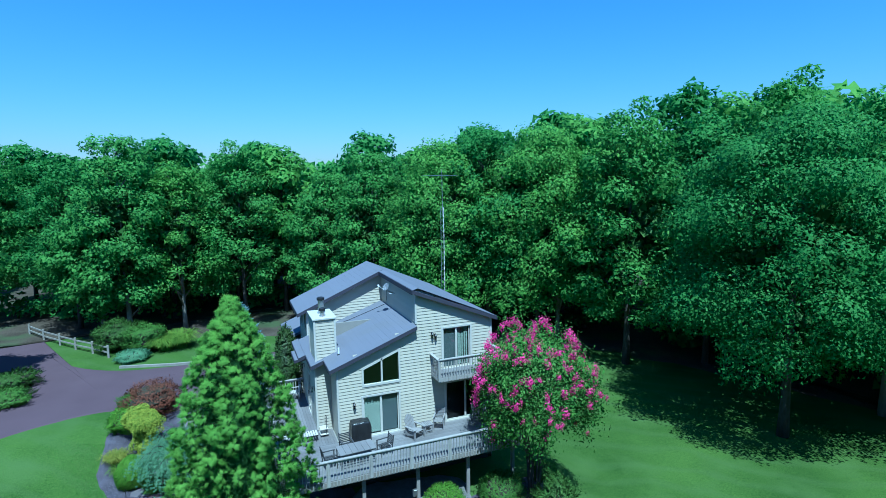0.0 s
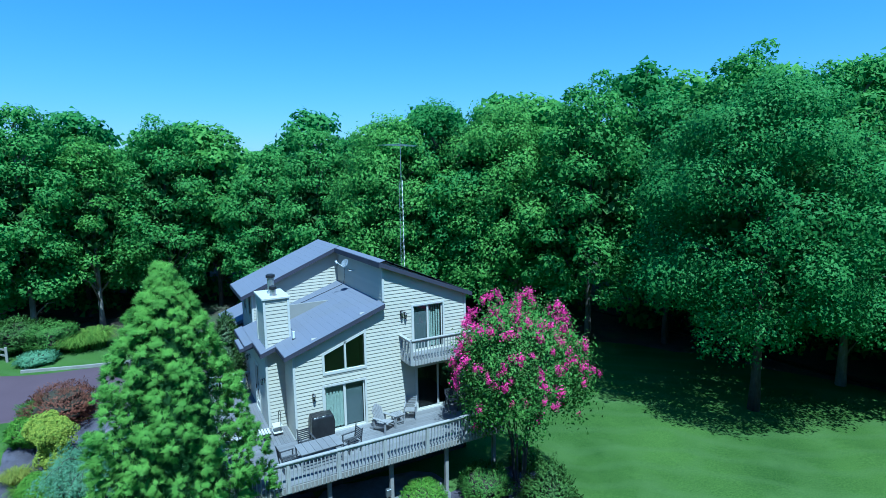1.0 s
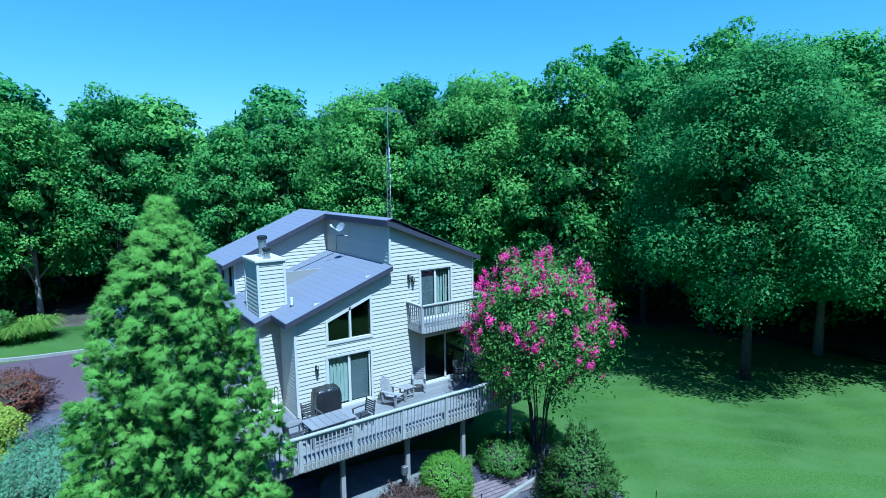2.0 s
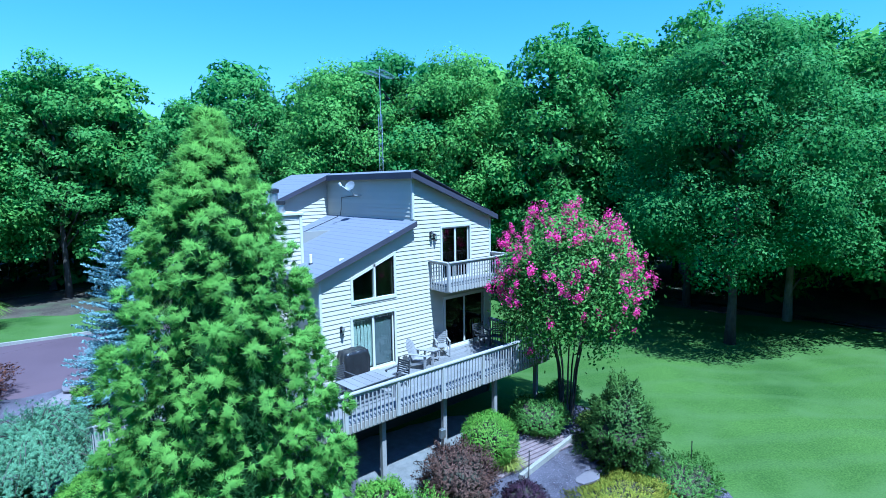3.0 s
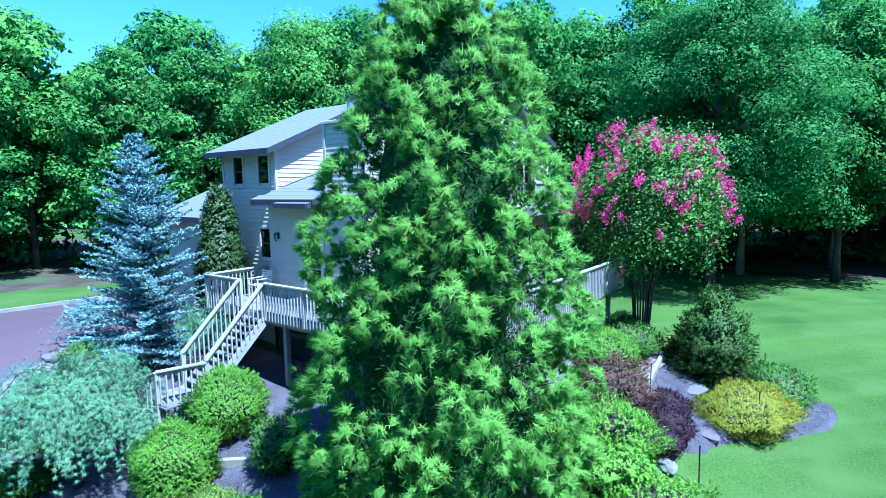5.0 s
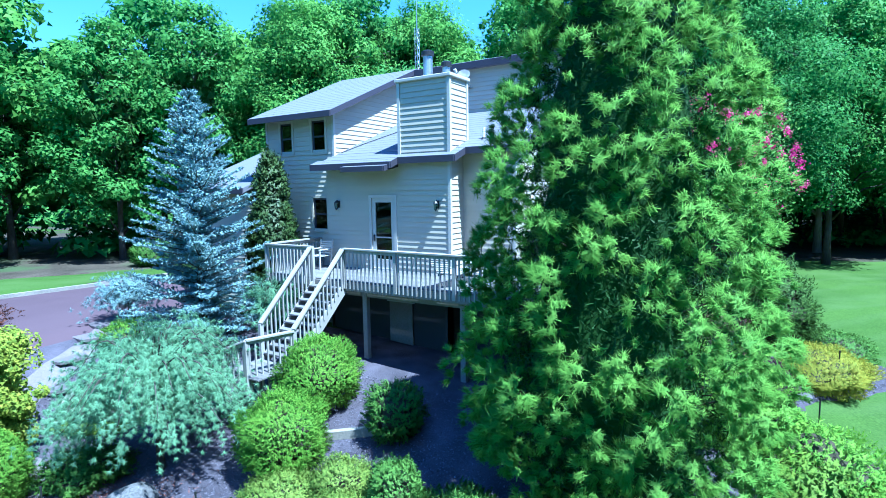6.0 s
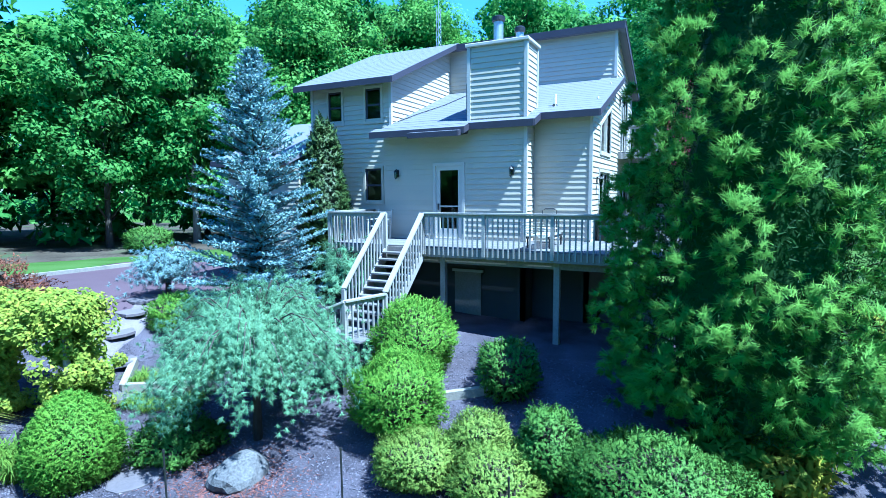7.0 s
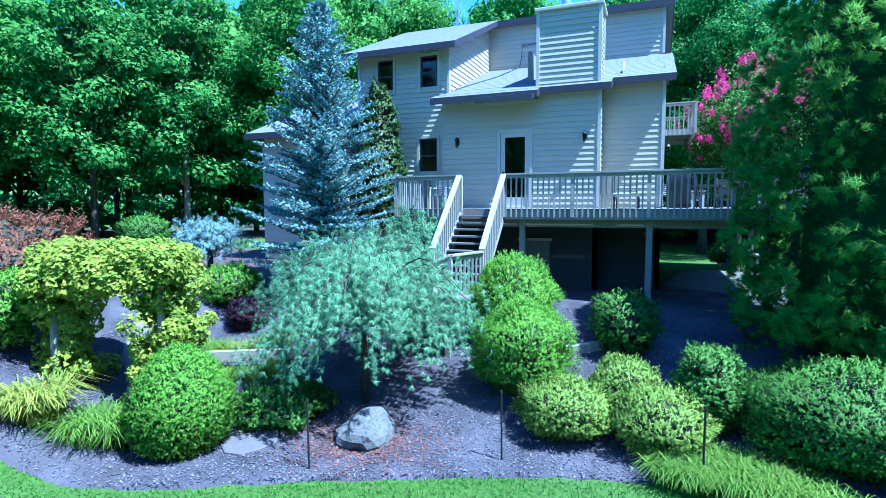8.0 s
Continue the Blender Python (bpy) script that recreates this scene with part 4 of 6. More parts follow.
def cedar(at, h, seed):
    """A big feathery conifer: a straight trunk, boughs ending in rounded lobes, each lobe a burst of needle sprays."""
    rng = np.random.default_rng(seed)
    zg = height(*at)
    th = thing("japanese_cedar", (*at, zg), "tall feathery bright green conifer beside the deck", "conifer")

    def prof(z):
        return np.interp(z / h, [0, 0.06, 0.15, 0.3, 0.43, 0.63, 0.8, 0.9, 0.96, 1.0], [1.9, 2.4, 2.6, 2.6, 2.45, 1.92, 1.18, 0.54, 0.12, 0.0])
    C, N, T, S, SN = [], [], [], [], []
    n = 510
    for i in range(n):
        f = (i + rng.random()) / n
        z = h * (0.03 + 0.95 * f ** 1.18)
        a = i * 2.39996 + rng.normal() * 0.35
        rl = (0.49 - 0.29 * (z / h) ** 2) * rng.uniform(0.75, 1.25)
        R = max(0.0, prof(z) + 0.22 - 0.8 * rl) * (rng.uniform(0.90, 1.08) if i % 3 else rng.uniform(0.68, 0.86))
        R *= 1 + 0.14 * noise.noise(Vector((math.cos(a) * 1.9, math.sin(a) * 1.9, z * 0.75))) * (1 - (z / h) ** 4)
        out = np.array([math.cos(a), math.sin(a), 0.0])
        axis = out + np.array([0, 0, 0.55 + 1.9 * (z / h) ** 3])
        axis /= np.linalg.norm(axis)
        c0 = out * R + np.array([0, 0, z])
        # small brushes of needles set over the rounded bough end
        for j in range(14):
            sd = rng.normal(size=3) * 0.62 + axis * 0.72
            sd /= np.linalg.norm(sd)
            root = c0 + sd * rl * rng.uniform(0.35, 0.80)
            k = 54
            d = rng.normal(size=(k, 3)) * 0.37 + sd
            d /= np.linalg.norm(d, axis=1, keepdims=True)
            s_ = rng.uniform(0.11, 0.21, k)
            C.append(root + d * s_[:, None] * rng.uniform(0.45, 0.75, (k, 1)))
            T.append(d)
            S.append(s_)
            N.append(rng.normal(size=(k, 3)) * 0.5 + np.array([-0.1, -0.4, 0.7]))
            SN.append(np.repeat(sd[None] * 0.75, k, 0) + d * 0.45 + axis * 0.15 + np.array([0, -0.05, 0.2]))
        if i % 9 == 0:
            bq = bmesh.new()
            addtube(bq, [(0, 0, max(0.2, z - 0.5)), tuple(out * R * 0.5 + np.array([0, 0, z - 0.4])), tuple(c0)], [0.05, 0.03, 0.012], 4)
            part("bough", bq, M_TWIG_SHADE, th)
    leaf_part("foliage", th, np.concatenate(C), np.concatenate(N), np.concatenate(S), 0.085, rng, CONE_MAT, T=np.concatenate(T), SN=np.concatenate(SN), tri=True)
    # the older sprays inside, darkened further to paint the shaded gaps
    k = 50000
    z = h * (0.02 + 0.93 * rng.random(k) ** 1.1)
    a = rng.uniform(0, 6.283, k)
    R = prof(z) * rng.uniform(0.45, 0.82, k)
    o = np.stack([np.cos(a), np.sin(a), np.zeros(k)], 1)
    leaf_part("inner_sprays", th, o * R[:, None] + np.array([0, 0, 1.0]) * z[:, None], o + rng.normal(size=(k, 3)) * 0.5, rng.uniform(0.08, 0.16, k), 0.22, rng, CONE_SHADE, tri=True)
    # an added opaque core round the trunk, its dark colour painting deep shade
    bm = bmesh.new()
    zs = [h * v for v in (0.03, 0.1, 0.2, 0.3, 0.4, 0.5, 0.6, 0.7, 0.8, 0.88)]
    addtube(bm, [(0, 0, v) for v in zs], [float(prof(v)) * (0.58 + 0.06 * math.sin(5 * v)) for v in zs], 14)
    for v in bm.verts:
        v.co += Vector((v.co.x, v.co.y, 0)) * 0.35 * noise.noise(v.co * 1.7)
    part("inner_wood", bm, CONE_SHADE, th)
    bm = bmesh.new()
    addtube(bm, [(0, 0, -0.3), (0.05, 0, h * 0.4), (0, 0.04, h * 0.75), (0, 0, h * 0.98)], [0.26, 0.18, 0.09, 0.02], 8)
    part("trunk", bm, M_BARK, th)
    return th


cedar((-4.6, -4.0), 11.65, 7)

BLUE = leafmat("blue_spruce_needles", (0.225, 0.315, 0.330), 0.3, 0.0, 0.1, 0.6)


def blue_conifer(at, h, R0, seed):
    rng = np.random.default_rng(seed)
    th = thing("blue_spruce", (*at, height(*at)), "silvery blue spruce with layered spiky boughs", "conifer")
    bm = bmesh.new()
    addtube(bm, [(0, 0, -0.2), (0, 0, h * 0.5), (0, 0, h * 0.99)], [0.15, 0.09, 0.012], 8)
    C, N, T, S = [], [], [], []
    nb = 270
    for i in range(nb):
        f = (i + rng.random()) / nb
        z = h * (0.04 + 0.95 * f)
        a = i * 2.39996 + rng.normal() * 0.3
        L = (R0 * (1 - f) ** 0.75 + 0.10) * rng.uniform(0.6, 1.15)
        rise = rng.uniform(-0.05, 0.35) + 0.5 * f
        o = np.array([math.cos(a), math.sin(a), rise])
        side = np.array([-math.sin(a), math.cos(a), 0])
        addtube(bm, [(0, 0, z), tuple(o * L * 0.5 + np.array([0, 0, z - 0.04])), tuple(o * L + np.array([0, 0, z]))], [0.025, 0.016, 0.006], 4)
        nt = max(3, int(L / 0.16))
        for j in range(nt):
            s = (j + 0.6) / nt
            tl = 0.16 + 0.38 * (1 - s) * min(1, L)
            for sg in (-1, 1):
                td = o * 0.6 + side * sg * rng.uniform(0.5, 1.0) + np.array([0, 0, rng.uniform(-0.1, 0.3)])
                td /= np.linalg.norm(td)
                k = int(9 + tl * 20)
                q = rng.random(k)[:, None]
                base = o * L * s + np.array([0, 0, z])
                nd = td + rng.normal(size=(k, 3)) * 0.55
                C.append(base + td * tl * q)
                T.append(nd)
                N.append(rng.normal(size=(k, 3)) + np.array([0, 0, 0.8]))
                S.append(rng.uniform(0.08, 0.17, k))
    leaf_part("foliage", th, np.concatenate(C), np.concatenate(N), np.concatenate(S), 0.30, rng, BLUE, T=np.concatenate(T), tri=True)
    part("trunk", bm, M_BARK, th)
    return th


blue_conifer((-4.27, 9.03), 8.1, 2.5, 8)
HOLLY = leafmat("glossy_dark_leaves", (0.046, 0.082, 0.017), 0.4, 0.25, 0.1, 0.5, 0.25)
shrub("holly", (-1.65, 8.6), 1.02, 5.9, HOLLY, 7000, 0.12, "dark columnar holly with glossy leaves by the house corner", 12, "shrub", rough=0.1, lumps=6, taper=0.5)

# ---- crape myrtle ----
MYR = leafmat("myrtle_leaves", (0.108, 0.221, 0.027))
PINK = leafmat("pink_blossom", (0.620, 0.050, 0.300), 0.3, 0.1, 0.25)


def myrtle(at, h, R, seed):
    rng = np.random.default_rng(seed)
    zg = height(*at)
    th = thing("crape_myrtle", (*at, zg), "multi-stemmed crape myrtle in full magenta blossom by the deck", "tree")
    bm = bmesh.new()
    C, N = [], []
    tips = []
    zc, rz_ = h * 0.64, h * 0.36
    for i in range(230):
        d = sphere_dirs(1, rng, -0.75)[0]
        r = rng.uniform(0.35, 1.0) ** 0.6
        p = d * np.array([R, R, rz_]) * r * (1 + 0.13 * math.sin(d[0] * 6) * math.cos(d[1] * 5 + 1)) + np.array([0, 0, zc])
        k = 130
        q = rng.normal(size=(k, 3)) * np.array([0.33, 0.33, 0.36])
        C.append(p + q)
        N.append(q + np.array([0, 0, 0.4]) + rng.normal(size=(k, 3)) * 0.4)
        if r > 0.83 and (d[2] > -0.35 or rng.random() < 0.3):
            tips.append((p, d)) if (d[2] > 0.25 or rng.random() < 0.6) else None
    C, N = np.concatenate(C), np.concatenate(N)
    SN = (C - np.array([0, 0, zc - 0.5])) / np.array([R, R, rz_]) + np.array([0, -0.05, 0.25]) + rng.normal(size=C.shape) * 0.35
    leaf_part("crown", th, C, N, rng.uniform(0.09, 0.19, len(C)), 0.55, rng, MYR, SN=SN)
    for i in range(11):
        a = i * 2 * math.pi / 11 + rng.normal() * 0.2
        t = 0.35 + 0.35 * rng.random()
        b0 = Vector((0.22 * math.cos(a), 0.22 * math.sin(a), -0.2))
        m1 = Vector((0.38 * math.cos(a), 0.38 * math.sin(a), h * 0.25))
        e = Vector((R * t * math.cos(a), R * t * math.sin(a), h * 0.68))
        bm = bmesh.new()
        addtube(bm, [b0, m1, (m1 + e) / 2 + Vector((0, 0, 0.2)), e], [0.045, 0.036, 0.026, 0.01], 6)
        for j in range(3):
            f = e + Vector((rng.normal() * 0.9, rng.normal() * 0.9, rng.uniform(0.3, 1.6)))
            addtube(bm, [(m1 + e) / 2, f], [0.025, 0.008], 4)
        part("stem", bm, M_BARK, th, "slim upright stem")
    heads = list(tips)
    for j in range(150):
        d = sphere_dirs(1, rng, -0.3)[0]
        d[2] += 0.2
        d /= np.linalg.norm(d)
        heads.append((d * np.array([R, R, rz_]) * rng.uniform(0.95, 1.06) * (1 + 0.13 * math.sin(d[0] * 6) * math.cos(d[1] * 5 + 1)) + np.array([0, 0, zc]), d))
    proto = None
    for p, d in heads:
        p = p + d * 0.12
        if proto is None:
            k = 70
            q = rng.normal(size=(k, 3)) * np.array([0.10, 0.10, 0.14])
            proto = leaf_mesh("blossom", q, q + rng.normal(size=(k, 3)) * 0.05, rng.uniform(0.06, 0.12, k), 0.8, rng, PINK)
        ob = new("blossom", proto)
        ob.parent = th
        ob.location = p
        s = rng.uniform(0.45, 0.9)
        ob.scale = (s, s, s * 1.1)
        ob.rotation_euler = (rng.normal() * 0.4, rng.normal() * 0.4, rng.uniform(0, 6))
    return th


myrtle((8.75, -4.05), 8.45, 2.95, 5)

# ---- garden shrubs ----
BOX = leafmat("box_leaves", (0.184, 0.335, 0.022), 0.22, 0.2, 0.35)
BOXD = leafmat("dark_box_leaves", (0.109, 0.204, 0.027), 0.28, 0.15, 0.2)
LIME = leafmat("lime_leaves", (0.259, 0.301, 0.017), 0.25, 0.3, 0.3)
MINT = leafmat("grey_green_needles", (0.210, 0.345, 0.180), 0.3, 0.0, 0.25)
BROWN = leafmat("bronze_leaves", (0.091, 0.063, 0.047), 0.45, 0.3, 0.2)
PLUM = leafmat("plum_leaves", (0.037, 0.023, 0.040), 0.5, 0.3, 0.15)
REDM = leafmat("red_maple_leaves", (0.165, 0.085, 0.050), 0.45, 0.3, 0.3)
SAGE = leafmat("sage_leaves", (0.201, 0.291, 0.038), 0.22, 0.2, 0.25)
YEW = leafmat("yew_needles", (0.076, 0.136, 0.021), 0.45, 0.1, 0.15)

shrub("rounded_shrub", (-6.75, 2.65), 0.95, 1.8, BOX, 11760, 0.047, "bright green clipped rounded shrub below the deck", 21)
shrub("rounded_shrub", (-4.9, 3.3), 1.0, 1.75, BOX, 10080, 0.050, "bright green rounded shrub beside the stair", 22)
shrub("egg_topiary", (-10.5, 7.8), 1.0, 1.75, BOX, 14280, 0.045, "dense egg-shaped clipped topiary", 23, "topiary", rough=0.03, jitter=0.8, taper=0.35)
shrub("low_shrub", (-7.75, 1.6), 0.80, 0.95, SAGE, 6531, 0.050, "low domed sage-green shrub in the mulch", 24)
shrub("low_shrub", (-7.05, 0.65), 0.62, 1.0, SAGE, 4716, 0.050, "low sage-green shrub in the mulch", 25)
shrub("low_shrub", (-7.8, 0.05), 0.80, 0.95, SAGE, 5443, 0.050, "low spreading sage-green shrub in the mulch", 26)
shrub("upright_shrub", (-7.15, -0.75), 0.56, 1.4, BOXD, 4082, 0.057, "upright dark green shrub", 27)
shrub("hedge", (-7.6, -2.6), 1.05, 1.55, BOXD, 13000, 0.050, "broad clipped green hedge", 28, "hedge", ry=1.45, rz=-20)
shrub("shade_shrub", (-5.1, 0.75), 0.7, 1.3, BOXD, 2184, 0.064, "dark shrub in the shade below the deck", 29)
shrub("upright_yew", (8.2, -6.8), 1.7, 3.05, YEW, 9000, 0.079, "dark green upright yew", 30, rough=0.22, lumps=9, taper=0.55)
shrub("ball_shrub", (3.85, -4.35), 0.95, 1.75, BOX, 6350, 0.053, "clipped green ball shrub", 31, rough=0.05)
shrub("spreading_shrub", (7.0, -4.0), 1.15, 1.2, BOXD, 4762, 0.061, "dark green spreading shrub below the deck", 32)
shrub("bronze_shrub", (1.75, -5.1), 1.15, 1.75, BROWN, 5896, 0.061, "bronze-leaved twiggy shrub below the deck", 33, rough=0.2, lumps=8)
shrub("barberry", (2.3, -6.6), 0.68, 0.85, PLUM, 2948, 0.050, "low dark plum barberry in mulch", 34)
shrub("barberry", (3.4, -6.3), 0.64, 0.85, PLUM, 2948, 0.050, "low dark plum barberry in mulch", 35)
shrub("barberry", (1.4, -6.6), 0.6, 0.8, PLUM, 2948, 0.050, "low dark plum barberry in mulch", 36)
shrub("golden_mound", (6.25, -8.05), 1.95, 0.95, LIME, 16000, 0.050, "low golden-yellow mounding shrub", 37, ry=1.35, rough=0.2)
shrub("green_mound", (8.9, -8.7), 1.7, 1.15, BOXD, 4368, 0.064, "low spreading grey-green shrub", 38, ry=1.2)
shrub("leafy_shrub", (-0.4, -5.9), 1.1, 1.5, BOX, 3528, 0.071, "loose green leafy shrub", 39, rough=0.2)
shrub("leafy_shrub", (-2.0, -7.4), 1.3, 1.2, BOX, 3528, 0.079, "loose green leafy shrub", 40, rough=0.2)
shrub("red_maple", (-9.9, 13.4), 1.7, 1.9, REDM, 5040, 0.071, "spreading red laceleaf maple by the drive", 41, "tree", rough=0.2)

# ---- weeping cypress ----
def weeping(name, at, R, top, n_arc, seed, material, label, needle=0.16, sparse=1.0):
    """A weeping conifer: arching limbs with curtains of hanging needle sprays."""
    rng = np.random.default_rng(seed)
    zg = height(*at)
    th = thing(name, (*at, zg), label, "conifer")
    h = top - zg
    bm = bmesh.new()
    addtube(bm, [(0, 0, -0.2), (0.08, 0.05, h * 0.35), (0, 0, h * 0.72)], [0.11, 0.08, 0.05], 8)
    part("trunk", bm, M_BARK, th, smooth=True)
    C, N, T, S, SN = [], [], [], [], []
    for i in range(n_arc):
        a = i * 2.39996 + rng.normal() * 0.2
        reach = R * math.sqrt((i + 0.5) / n_arc) * rng.uniform(0.85, 1.1)
        apex = h * rng.uniform(0.58, 1.0) * (1 - 0.18 * (reach / R) ** 2)
        o = np.array([math.cos(a), math.sin(a), 0.0])
        pts = []
        for s in np.linspace(0, 1, 9):
            z = h * 0.55 + (apex - h * 0.55) * math.sin(min(1, s * 1.25) * math.pi / 2) - max(0, s - 0.7) * h * 0.5
            pts.append(o * reach * s + np.array([0, 0, z]))
        bm = bmesh.new()
        addtube(bm, [tuple(p) for p in pts], [0.035 - 0.0035 * k for k in range(9)], 4)
        part("limb", bm, M_BARK, th)
        for k in range(2, 9):
            for j in range(int(3 * sparse) + 1):
                b = pts[k] + rng.normal(size=3) * np.array([0.24, 0.24, 0.2])
                L = rng.uniform(0.15, 0.8) * h * 0.17 * (0.5 + 0.5 * k / 8)
                for q in np.arange(0.05, L, 0.17):
                    m = 25
                    base = b + o * 0.25 * q + np.array([0, 0, -q])
                    d = rng.normal(size=(m, 3)) * 0.62 + o * 0.5 + np.array([0, 0, -0.45])
                    d /= np.linalg.norm(d, axis=1, keepdims=True)
                    ln = needle * rng.uniform(0.7, 1.4, m)
                    C.append(base + d * ln[:, None] * 0.55)
                    T.append(d)
                    N.append(rng.normal(size=(m, 3)) * 0.5 + o * 0.3 + np.array([-0.1, -0.3, 0.7]))
                    S.append(ln)
                    SN.append(d * 0.35 + o * 0.4 + np.array([0, -0.1, 0.55]) + rng.normal(size=(m, 3)) * 0.2)
    C, S_ = np.concatenate(C), np.concatenate(S)
    C[:, 2] = np.maximum(C[:, 2], 0.15 * h)
    leaf_part("foliage", th, C, np.concatenate(N), S_, 0.085, rng, material, T=np.concatenate(T), SN=np.concatenate(SN), tri=True)
    return th


weeping("weeping_cypress", (-7.86, 5.65), 2.25, 3.95, 120, 51, MINT, "weeping grey-green conifer with hanging feathery sprays", 0.09, 2.3)
weeping("weeping_blue_cedar", (-4.4, 13.2), 1.15, 3.85, 36, 52, BLUE, "small weeping blue cedar beside the path", 0.12, 1.4)
weeping("weeping_cypress", (-3.7, 6.3), 0.7, 4.4, 14, 53, MINT, "thin young weeping conifer beside the stair", 0.15, 0.9)

# ---- vine arbor ----
VINE = leafmat("golden_vine_leaves", (0.230, 0.325, 0.022), 0.40, 0.35, 0.35)


def arbor(a, b, top, seed):
    rng = np.random.default_rng(seed)
    a, b = Vector(a), Vector(b)
    za, zb = height(*a), height(*b)
    th = thing("vine_arbor", (0, 0, 0), "garden arbor smothered in golden-green vine", "arbor")
    d = (b - a).normalized()
    nrm = Vector((-d.y, d.x))
    for p, zg in ((a, za), (b, zb)):
        for s in (-0.35, 0.35):
            q = p + nrm * s
            box("post", q.x - 0.05, q.x + 0.05, q.y - 0.05, q.y + 0.05, zg - 0.1, top - 0.2, M_TIMBER, th)
    for s in (-0.35, 0.35):
        beam("beam", (*(a + nrm * s - d * 0.3), top - 0.18), (*(b + nrm * s + d * 0.3), top - 0.18), 0.06, 0.14, M_TIMBER, th)
    for k in range(6):
        p = a + (b - a) * k / 5
        beam("crosspiece", (*(p - nrm * 0.5), top - 0.08), (*(p + nrm * 0.5), top - 0.08), 0.05, 0.07, M_TIMBER, th)
    C, N = [], []
    for p, zg in ((a, za), (b, zb)):
        for k in range(110):
            c = np.array([p.x, p.y, zg + rng.uniform(0.1, top - zg)])
            n = 150
            dd = sphere_dirs(n, rng, -1)
            C.append(c + rng.normal(size=3) * np.array([0.25, 0.25, 0.1]) + dd * rng.uniform(0.12, 0.3))
            N.append(dd + rng.normal(size=dd.shape) * 0.4 + np.array([0, -0.2, 0.4]))
    for k in range(170):
        p = a - d * 0.3 + (b - a + d * 0.6) * rng.random() + nrm * rng.uniform(-0.6, 0.6)
        n = 170
        dd = sphere_dirs(n, rng, -0.6)
        C.append(np.array([p.x, p.y, top - 0.12 + rng.uniform(-0.45, 0.2)]) + dd * rng.uniform(0.18, 0.36))
        N.append(dd + rng.normal(size=dd.shape) * 0.4 + np.array([0, -0.2, 0.6]))
    C, N = np.concatenate(C), np.concatenate(N)
    leaf_part("vine", th, C, N, rng.uniform(0.06, 0.11, len(C)), 0.95, rng, VINE, tri=True)


arbor((-10.45, 10.75), (-9.65, 8.95), 3.3, 61)


# ---- strap-leaved clumps ----
def strappy(name, at, n, L, spread, material, label, seed, group="border plants"):
    """A clump of arching strap leaves, three segments each."""
    rng = random.Random(seed)
    th = thing(name, (*at, height(*at)), label, "plant", group)
    vs, fs = [], []
    for i in range(int(n * 2.2)):
        a = rng.uniform(0, 6.283)
        r0 = spread * math.sqrt(rng.random())
        t = rng.uniform(0, 6.283)
        x0, y0 = r0 * math.cos(t), r0 * math.sin(t)
        l, w = L * rng.uniform(0.6, 1.15), 0.0070 * rng.uniform(0.7, 1.3) * (L / 0.5)
        dx, dy = math.cos(a), math.sin(a)
        base = len(vs)
        for s, rr, zz, ww in ((0, 0, 0, 1), (1, 0.22, 0.5, 1), (2, 0.55, 0.72, 0.8), (3, 0.95, 0.5, 0.1)):
            for sg in (-1, 1):
                vs.append((x0 + dx * rr * l - dy * sg * w * ww, y0 + dy * rr * l + dx * sg * w * ww, zz * l))
        for s in range(3):
            b = base + 2 * s
            fs.append((b, b + 1, b + 3, b + 2))
    obj("foliage", vs, fs, material, th)
    return th


LILY = leafmat("daylily_leaves", (0.155, 0.257, 0.022), 0.4, 0.2, 0.35)
LILYY = leafmat("yellow_strap_leaves", (0.247, 0.301, 0.034), 0.35, 0.25, 0.35)
rs = random.Random(5)
for k in range(7):
    strappy("daylily", (-8.75 - 0.05 * k + rs.uniform(-0.15, 0.15), -0.15 - 0.32 * k), 150, 0.55, 0.28, LILY, "bright green daylily clump at the bed edge", 300 + k)
for k in range(6):
    strappy("daylily", (-8.35 + rs.uniform(-0.15, 0.15), -0.35 - 0.30 * k), 150, 0.5, 0.3, LILY, "bright green daylily clump at the bed edge", 310 + k)
for k in range(6):
    strappy("daylily", (-7.5 + 0.22 * k, 10.15 - 0.27 * k + rs.uniform(-0.1, 0.1)), 130, 0.5, 0.25, (LILY, LILYY)[k % 2], "strappy green border plant above the timber", 320 + k)
for k in range(4):
    strappy("daylily", (-8.25 + 0.3 * k, 9.6 - 0.42 * k), 110, 0.45, 0.22, LILY, "strappy green border plant below the timber", 330 + k)
strappy("daylily", (-11.6, 9.9), 240, 0.8, 0.4, LILYY, "yellow-striped arching grass clump", 340)
strappy("daylily", (-11.2, 9.1), 240, 0.7, 0.4, LILY, "green arching grass clump", 341)
strappy("daylily", (-10.95, 8.75), 200, 0.65, 0.35, LILY, "green arching grass clump", 342)
strappy("daylily", (4.2, -4.95), 160, 0.6, 0.18, LILYY, "small yellow-green grass clump by the path", 343)
strappy("ornamental_grass", (-9.4, 27.9), 320, 1.9, 0.6, LILY, "pale tall ornamental grass beside the drive", 344)
strappy("ornamental_grass", (-10.6, 27.5), 260, 1.6, 0.6, LILY, "pale tall ornamental grass beside the drive", 345)

